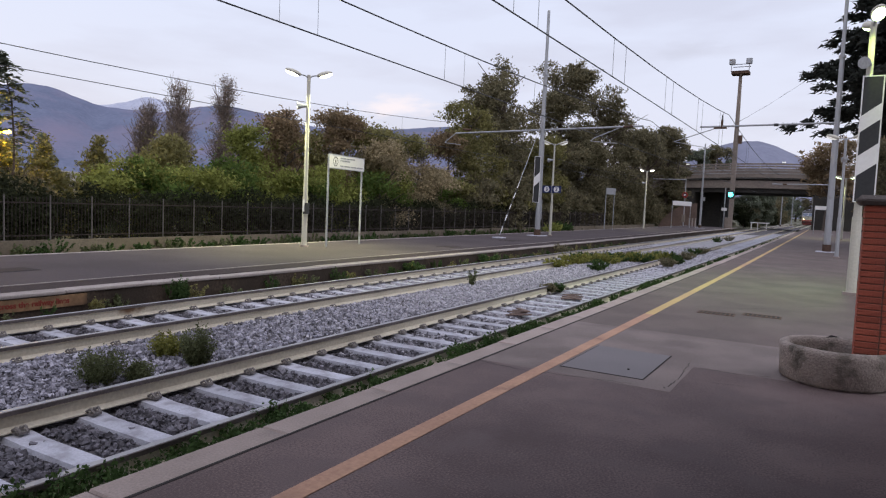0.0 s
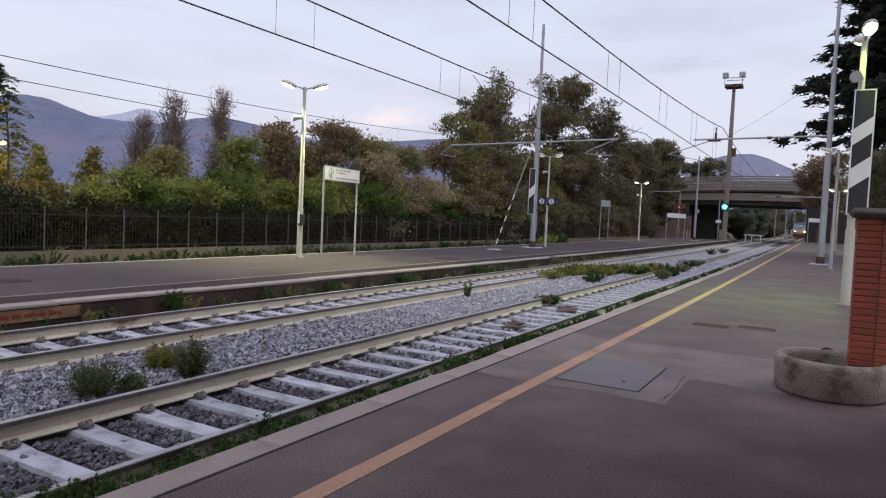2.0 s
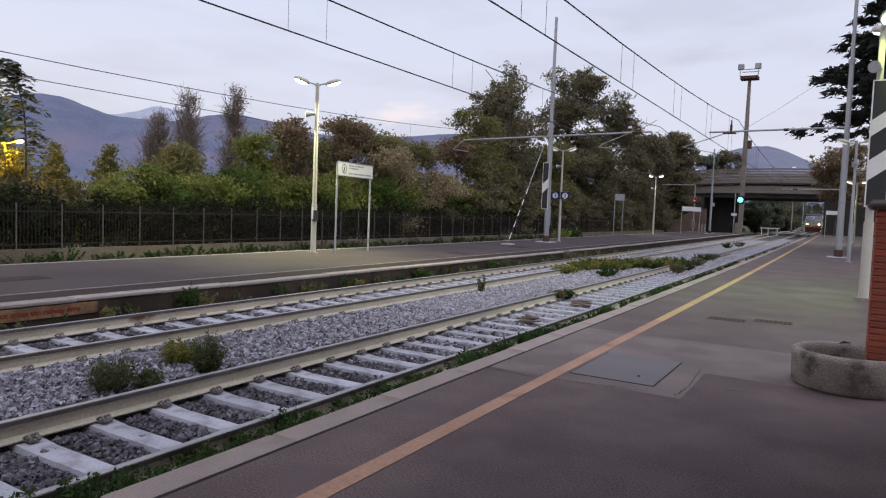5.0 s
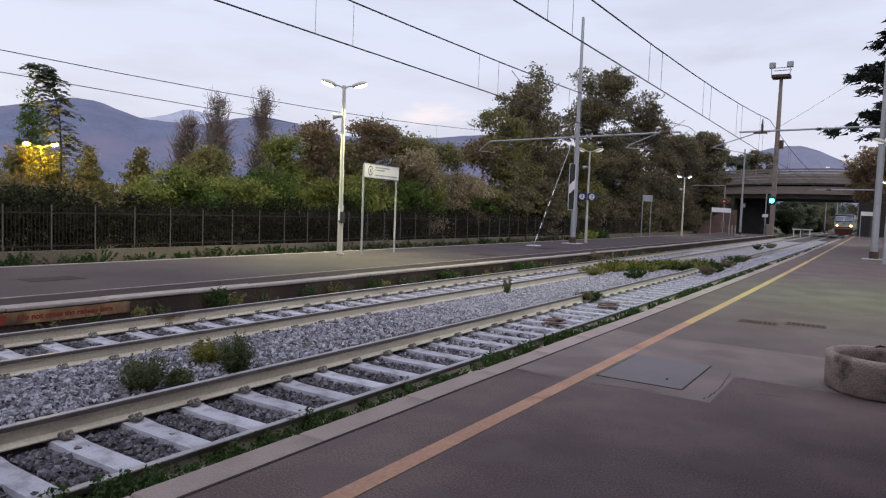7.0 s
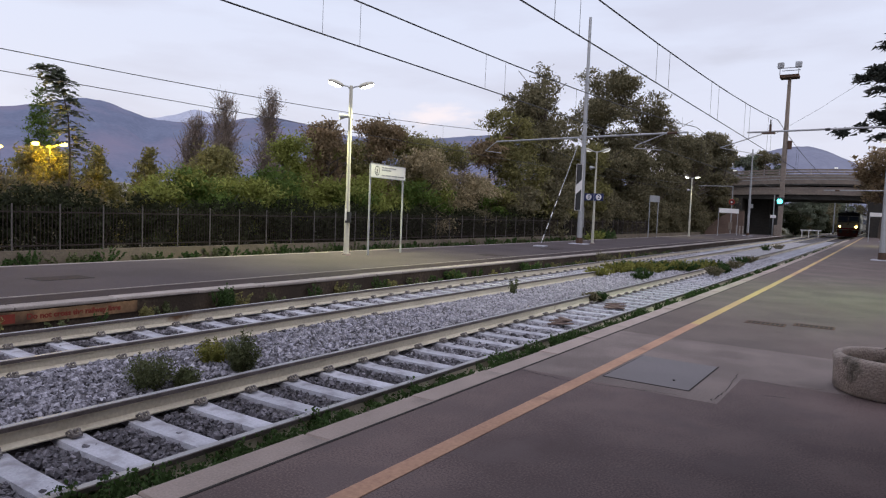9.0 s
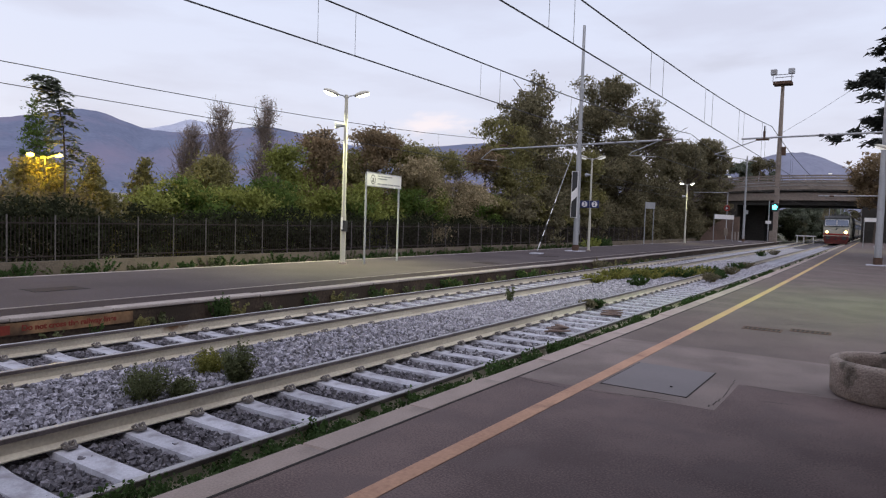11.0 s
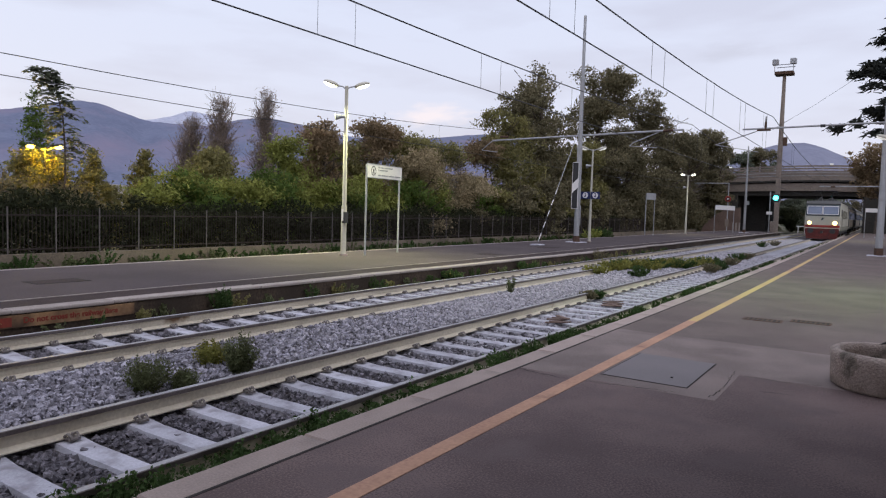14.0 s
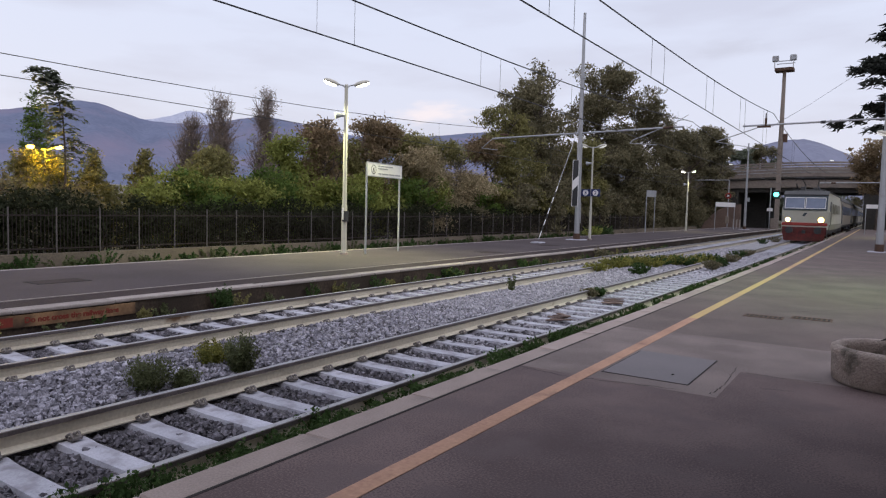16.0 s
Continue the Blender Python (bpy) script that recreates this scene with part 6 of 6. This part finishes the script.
# ---------------------------------------------------------------- train
LOCO_CREAM = mat("cream_loco_paint", (0.50, 0.49, 0.41), (0.42, 0.41, 0.34), 0.45, scale=1.5, fine=20, third=(0.34, 0.32, 0.26), third_scale=0.8, third_at=(0.6, 0.8))
LOCO_RED = mat("red_loco_paint", (0.34, 0.04, 0.03), (0.24, 0.032, 0.026), 0.5, scale=2, fine=20)
LOCO_GREY = mat("blue_grey_loco_paint", (0.075, 0.092, 0.105), (0.055, 0.068, 0.078), 0.6, scale=1.5, fine=15, spec=0.15)
LOCO_UNDER = mat("grimy_red_black_beam", (0.17, 0.030, 0.024), (0.06, 0.02, 0.018), 0.8, scale=3, fine=20)
LOCO_SIDE = mat("dull_olive_grille", (0.24, 0.235, 0.18), (0.17, 0.165, 0.13), 0.7, scale=3, fine=25)
LOCO_ROOF = mat("sooty_roof", (0.09, 0.09, 0.09), (0.06, 0.06, 0.06), 0.8, scale=1, fine=10)
LOCO_GLASS = mat("windscreen_glass", (0.16, 0.19, 0.27), (0.13, 0.16, 0.23), 0.08, spec=1.0)
HEADLIGHT = mat("lit_headlight", (1, 0.9, 0.6), emit=(1.0, 0.62, 0.18), power=9)
COACH_PAINT = mat("dusty_grey_coach_paint", (0.27, 0.24, 0.19), (0.21, 0.18, 0.145), 0.5, scale=1, fine=10, third=(0.22, 0.20, 0.17), third_scale=0.5, third_at=(0.55, 0.75))


def bogie(parent, y, name="bogie"):
    b = part(name, boxes((-1.15, 1.15, y - 1.9, y + 1.9, 0.45, 0.75), (-1.2, -1.0, y - 2.1, y + 2.1, 0.4, 0.85), (1.0, 1.2, y - 2.1, y + 2.1, 0.4, 0.85)), DARK_METAL, parent)
    for dy in (-1.3, 1.3):
        for s in (-0.76, 0.76):
            part("wheel", tubes(((s - 0.06, y + dy, 0.52), (s + 0.06, y + dy, 0.52), 0.52), sides=24), RUST, b)
    return b


def build_loco():
    T = tagged(empty("locomotive", pose(0, 0, RAIL_Z)), "cream and red electric locomotive with blue-grey cab and lit headlights", "locomotive")
    bm = bmesh.new()
    side = [(0.0, 1.05), (0.0, 1.55), (-0.06, 2.35), (0.10, 2.5), (0.42, 3.45), (0.95, 3.7), (17.35, 3.7), (17.88, 3.45), (18.2, 2.5), (18.3, 1.05)]
    rows = []
    for w, inset in ((-1.5, 0.30), (-1.38, 0.0), (1.38, 0.0), (1.5, 0.30)):
        rows.append([bm.verts.new((w if abs(w) < 1.45 or z < 3.2 else math.copysign(1.38, w), y + (inset if y < 5 else -inset), z if z < 3.6 else z - (0.15 if abs(w) > 1.4 else 0))) for y, z in side])
    n = len(side)
    for a, b in zip(rows, rows[1:]):
        for i in range(n):
            j = (i + 1) % n
            bm.faces.new((a[i], a[j], b[j], b[i]))
    bm.faces.new(rows[0])
    bm.faces.new(rows[-1][::-1])
    part("body", bm, LOCO_CREAM, T)
    part("red_band", boxes((-1.45, 1.45, -0.05, 0.3, 1.30, 1.52), bevel=0.04), LOCO_RED, T, "red buffer band")
    part("side_skirt", boxes((1.46, 1.53, 0.5, 17.8, 1.0, 1.4), (-1.53, -1.46, 0.5, 17.8, 1.0, 1.4)), LOCO_SIDE, T)
    bm = bmesh.new()
    prism(bm, [(-0.10, 2.42), (0.05, 2.42), (0.46, 3.52), (0.30, 3.52)], -1.40, 1.40, axis="x")
    part("window_band", bm, LOCO_GREY, T, "blue-grey cab window surround")
    for s in (-1, 1):
        bm = bmesh.new()
        x0, x1 = sorted((s * 0.06, s * 1.26))
        prism(bm, [(-0.075, 2.56), (0.0, 2.56), (0.23, 3.28), (0.18, 3.28)], x0, x1, axis="x")
        part("windscreen", bm, LOCO_GLASS, T)
        bm = bmesh.new()
        for xa, xb in ((x0 - 0.035, x0), (x1, x1 + 0.035)):
            prism(bm, [(-0.10, 2.52), (0.0, 2.52), (0.23, 3.32), (0.17, 3.32)], xa, xb, axis="x")
        prism(bm, [(-0.105, 2.52), (0.0, 2.52), (0.0, 2.56), (-0.09, 2.56)], x0, x1, axis="x")
        prism(bm, [(0.15, 3.28), (0.23, 3.28), (0.23, 3.33), (0.17, 3.33)], x0, x1, axis="x")
        part("windscreen_frame", bm, WHITE_SIGN, T)
        L = part("headlight", tubes(((s * 1.05, -0.10, 1.72), (s * 1.05, 0.05, 1.72), 0.2, 0.22), sides=16), GALV, T)
        part("lens", tubes(((s * 1.05, -0.125, 1.72), (s * 1.05, -0.10, 1.72), 0.19 if s > 0 else 0.16), sides=16), HEADLIGHT, L, "glowing warm headlight lens")
        B = part("buffer", tubes(((s * 0.9, -0.55, 0.98), (s * 0.9, 0.0, 0.98), 0.1), ((s * 0.9, -0.62, 0.98), (s * 0.9, -0.55, 0.98), 0.24), sides=16), DARK_METAL, T)
    part("buffer_beam", boxes((-1.4, 1.4, -0.1, 0.25, 0.68, 1.21), bevel=0.03), LOCO_UNDER, T)
    bm = bmesh.new()
    prism(bm, [(-1.25, 0.22), (1.25, 0.22), (1.35, 0.76), (-1.35, 0.76)], -0.3, -0.22)
    part("snow_plough", bm, LOCO_UNDER, T, "grimy dark red snow plough")
    part("plough_stays", boxes((-1.1, -0.9, -0.25, 0.2, 0.3, 0.8), (0.9, 1.1, -0.25, 0.2, 0.3, 0.8), (-0.1, 0.1, -0.4, 0.2, 0.75, 0.98)), DARK_METAL, T)
    bm = bmesh.new()
    prism(bm, [(-0.16, 1.98), (0.02, 1.98), (0.16, 2.22), (-0.02, 2.22)], -0.085, -0.06)
    part("emblem", bm, LOCO_GREY, T)
    part("underframe", boxes((-1.3, 1.3, 0.4, 17.9, 0.7, 1.05)), DARK_METAL, T)
    for y in (3.0, 9.1, 15.3):
        bogie(T, y)
    bm = bmesh.new()
    prism(bm, [(0.28, 3.44), (0.90, 3.72), (17.4, 3.72), (17.95, 3.44), (17.97, 3.52), (17.4, 3.80), (0.88, 3.80), (0.24, 3.54)], -1.43, 1.43, axis="x")
    part("roof_cover", bm, LOCO_ROOF, T, "dark sooty roof cover")
    part("roof_plinth", boxes((-1.0, 1.0, 1.2, 17.1, 3.7, 3.86), bevel=0.05), LOCO_ROOF, T)
    part("roof_gear", boxes((-0.8, 0.8, 6, 12, 3.86, 4.1), (-0.5, -0.2, 1.6, 2.6, 3.86, 4.15), (0.3, 0.6, 1.6, 2.2, 3.86, 4.1), bevel=0.03), LOCO_ROOF, T)
    part("horn", tubes(((-0.55, 1.0, 3.75), (-0.7, 0.7, 4.3), 0.04), sides=6), DARK_METAL, T)
    P = part("pantograph", tubes(((-0.7, 3.4, 3.9), (-0.4, 4.6, 4.35), 0.04), ((0.7, 3.4, 3.9), (0.4, 4.6, 4.35), 0.04), ((-0.4, 4.6, 4.35), (-0.6, 3.2, 4.85), 0.03), ((0.4, 4.6, 4.35), (0.6, 3.2, 4.85), 0.03), sides=6), DARK_METAL, T)
    part("collector_bow", tubes(((-0.85, 3.2, 4.86), (0.85, 3.2, 4.86), 0.035), ((-0.85, 3.2, 4.86), (-1.0, 3.2, 4.65), 0.03), ((0.85, 3.2, 4.86), (1.0, 3.2, 4.65), 0.03), sides=6), DARK_METAL, P)
    for s in (-1, 1):
        for y in (1.6,):
            x0, x1 = sorted((s * 1.505, s * 1.52))
            part("cab_window", boxes((x0, x1, y - 0.35, y + 0.35, 2.35, 3.05)), LOCO_GLASS, T)
        x0, x1 = sorted((s * 1.50, s * 1.515))
        for k in range(5):
            part("side_grille", boxes((x0, x1, 4.2 + 2.2 * k, 5.5 + 2.2 * k, 2.2, 2.95)), LOCO_SIDE, T)
        part("cab_door", boxes((x0, x1, 2.45, 3.1, 1.15, 3.0)), LOCO_SIDE, T)
    # the body rides low on its bogies
    for ob in T.children:
        if not ob.name.startswith("bogie"):
            for q in (ob,) + tuple(ob.children):
                q.data.transform(Matrix.Translation((0, 0, -0.18)))
    return T


def build_coach():
    T = tagged(empty("railway_coach", pose(0, 0, RAIL_Z)), "dusty brown-grey railway coach with dark windows", "coach", "train coaches")
    bm = bmesh.new()
    half = [(-1.45, 1.0), (-1.48, 2.2), (-1.4, 3.2), (-1.05, 3.75), (-0.4, 3.98), (0.4, 3.98), (1.05, 3.75), (1.4, 3.2), (1.48, 2.2), (1.45, 1.0)]
    prism(bm, half, 0.4, 25.6)
    part("body", bm, COACH_PAINT, T)
    bm = bmesh.new()
    prism(bm, [(-1.42, 3.3), (-1.08, 3.8), (-0.4, 4.03), (0.4, 4.03), (1.08, 3.8), (1.42, 3.3)], 0.38, 25.62)
    part("roof", bm, LOCO_ROOF, T)
    part("underframe", boxes((-1.3, 1.3, 0.5, 25.5, 0.75, 1.0)), DARK_METAL, T)
    part("gangway", boxes((-0.6, 0.6, 0.0, 0.4, 1.1, 3.3), (-0.6, 0.6, 25.6, 26.0, 1.1, 3.3)), DARK_METAL, T)
    for s in (-1, 1):
        x0, x1 = sorted((s * 1.46, s * 1.50))
        for k in range(11):
            part("window", boxes((x0, x1, 2.9 + 1.9 * k, 4.1 + 1.9 * k, 2.0, 2.85)), LOCO_GLASS, T)
        for y in (1.0, 24.2):
            part("door", boxes((x0, x1, y, y + 0.8, 1.1, 3.0)), LOCO_GREY, T)
    for y in (4.2, 21.8):
        bogie(T, y)
    return T


loco = build_loco()
coach = build_coach()
coaches = [coach] + [copy_thing(coach, pose(0, 0, RAIL_Z)) for _ in range(4)]


def on_line(y, length):
    """The pose of a vehicle whose front is y metres along the near track."""
    a, b = TRACKS["near"] + drift(y), TRACKS["near"] + drift(y + length)
    return pose(a + 0.1, y, RAIL_Z, 0, 0, math.degrees(math.atan2(a - b, length)))


def motions():
    """The train comes down the near track at a steady nine metres a second."""
    times = [0, 2, 4, 6, 8, 10, 12, 14, 16]
    for k, thing in enumerate([loco] + coaches):
        back = 0 if k == 0 else 18.9 + 26.4 * (k - 1)
        length = 18.3 if k == 0 else 26.0
        walk(thing, [(t, on_line(201.0 - 9.15 * t + back, length)) for t in times])


motions()
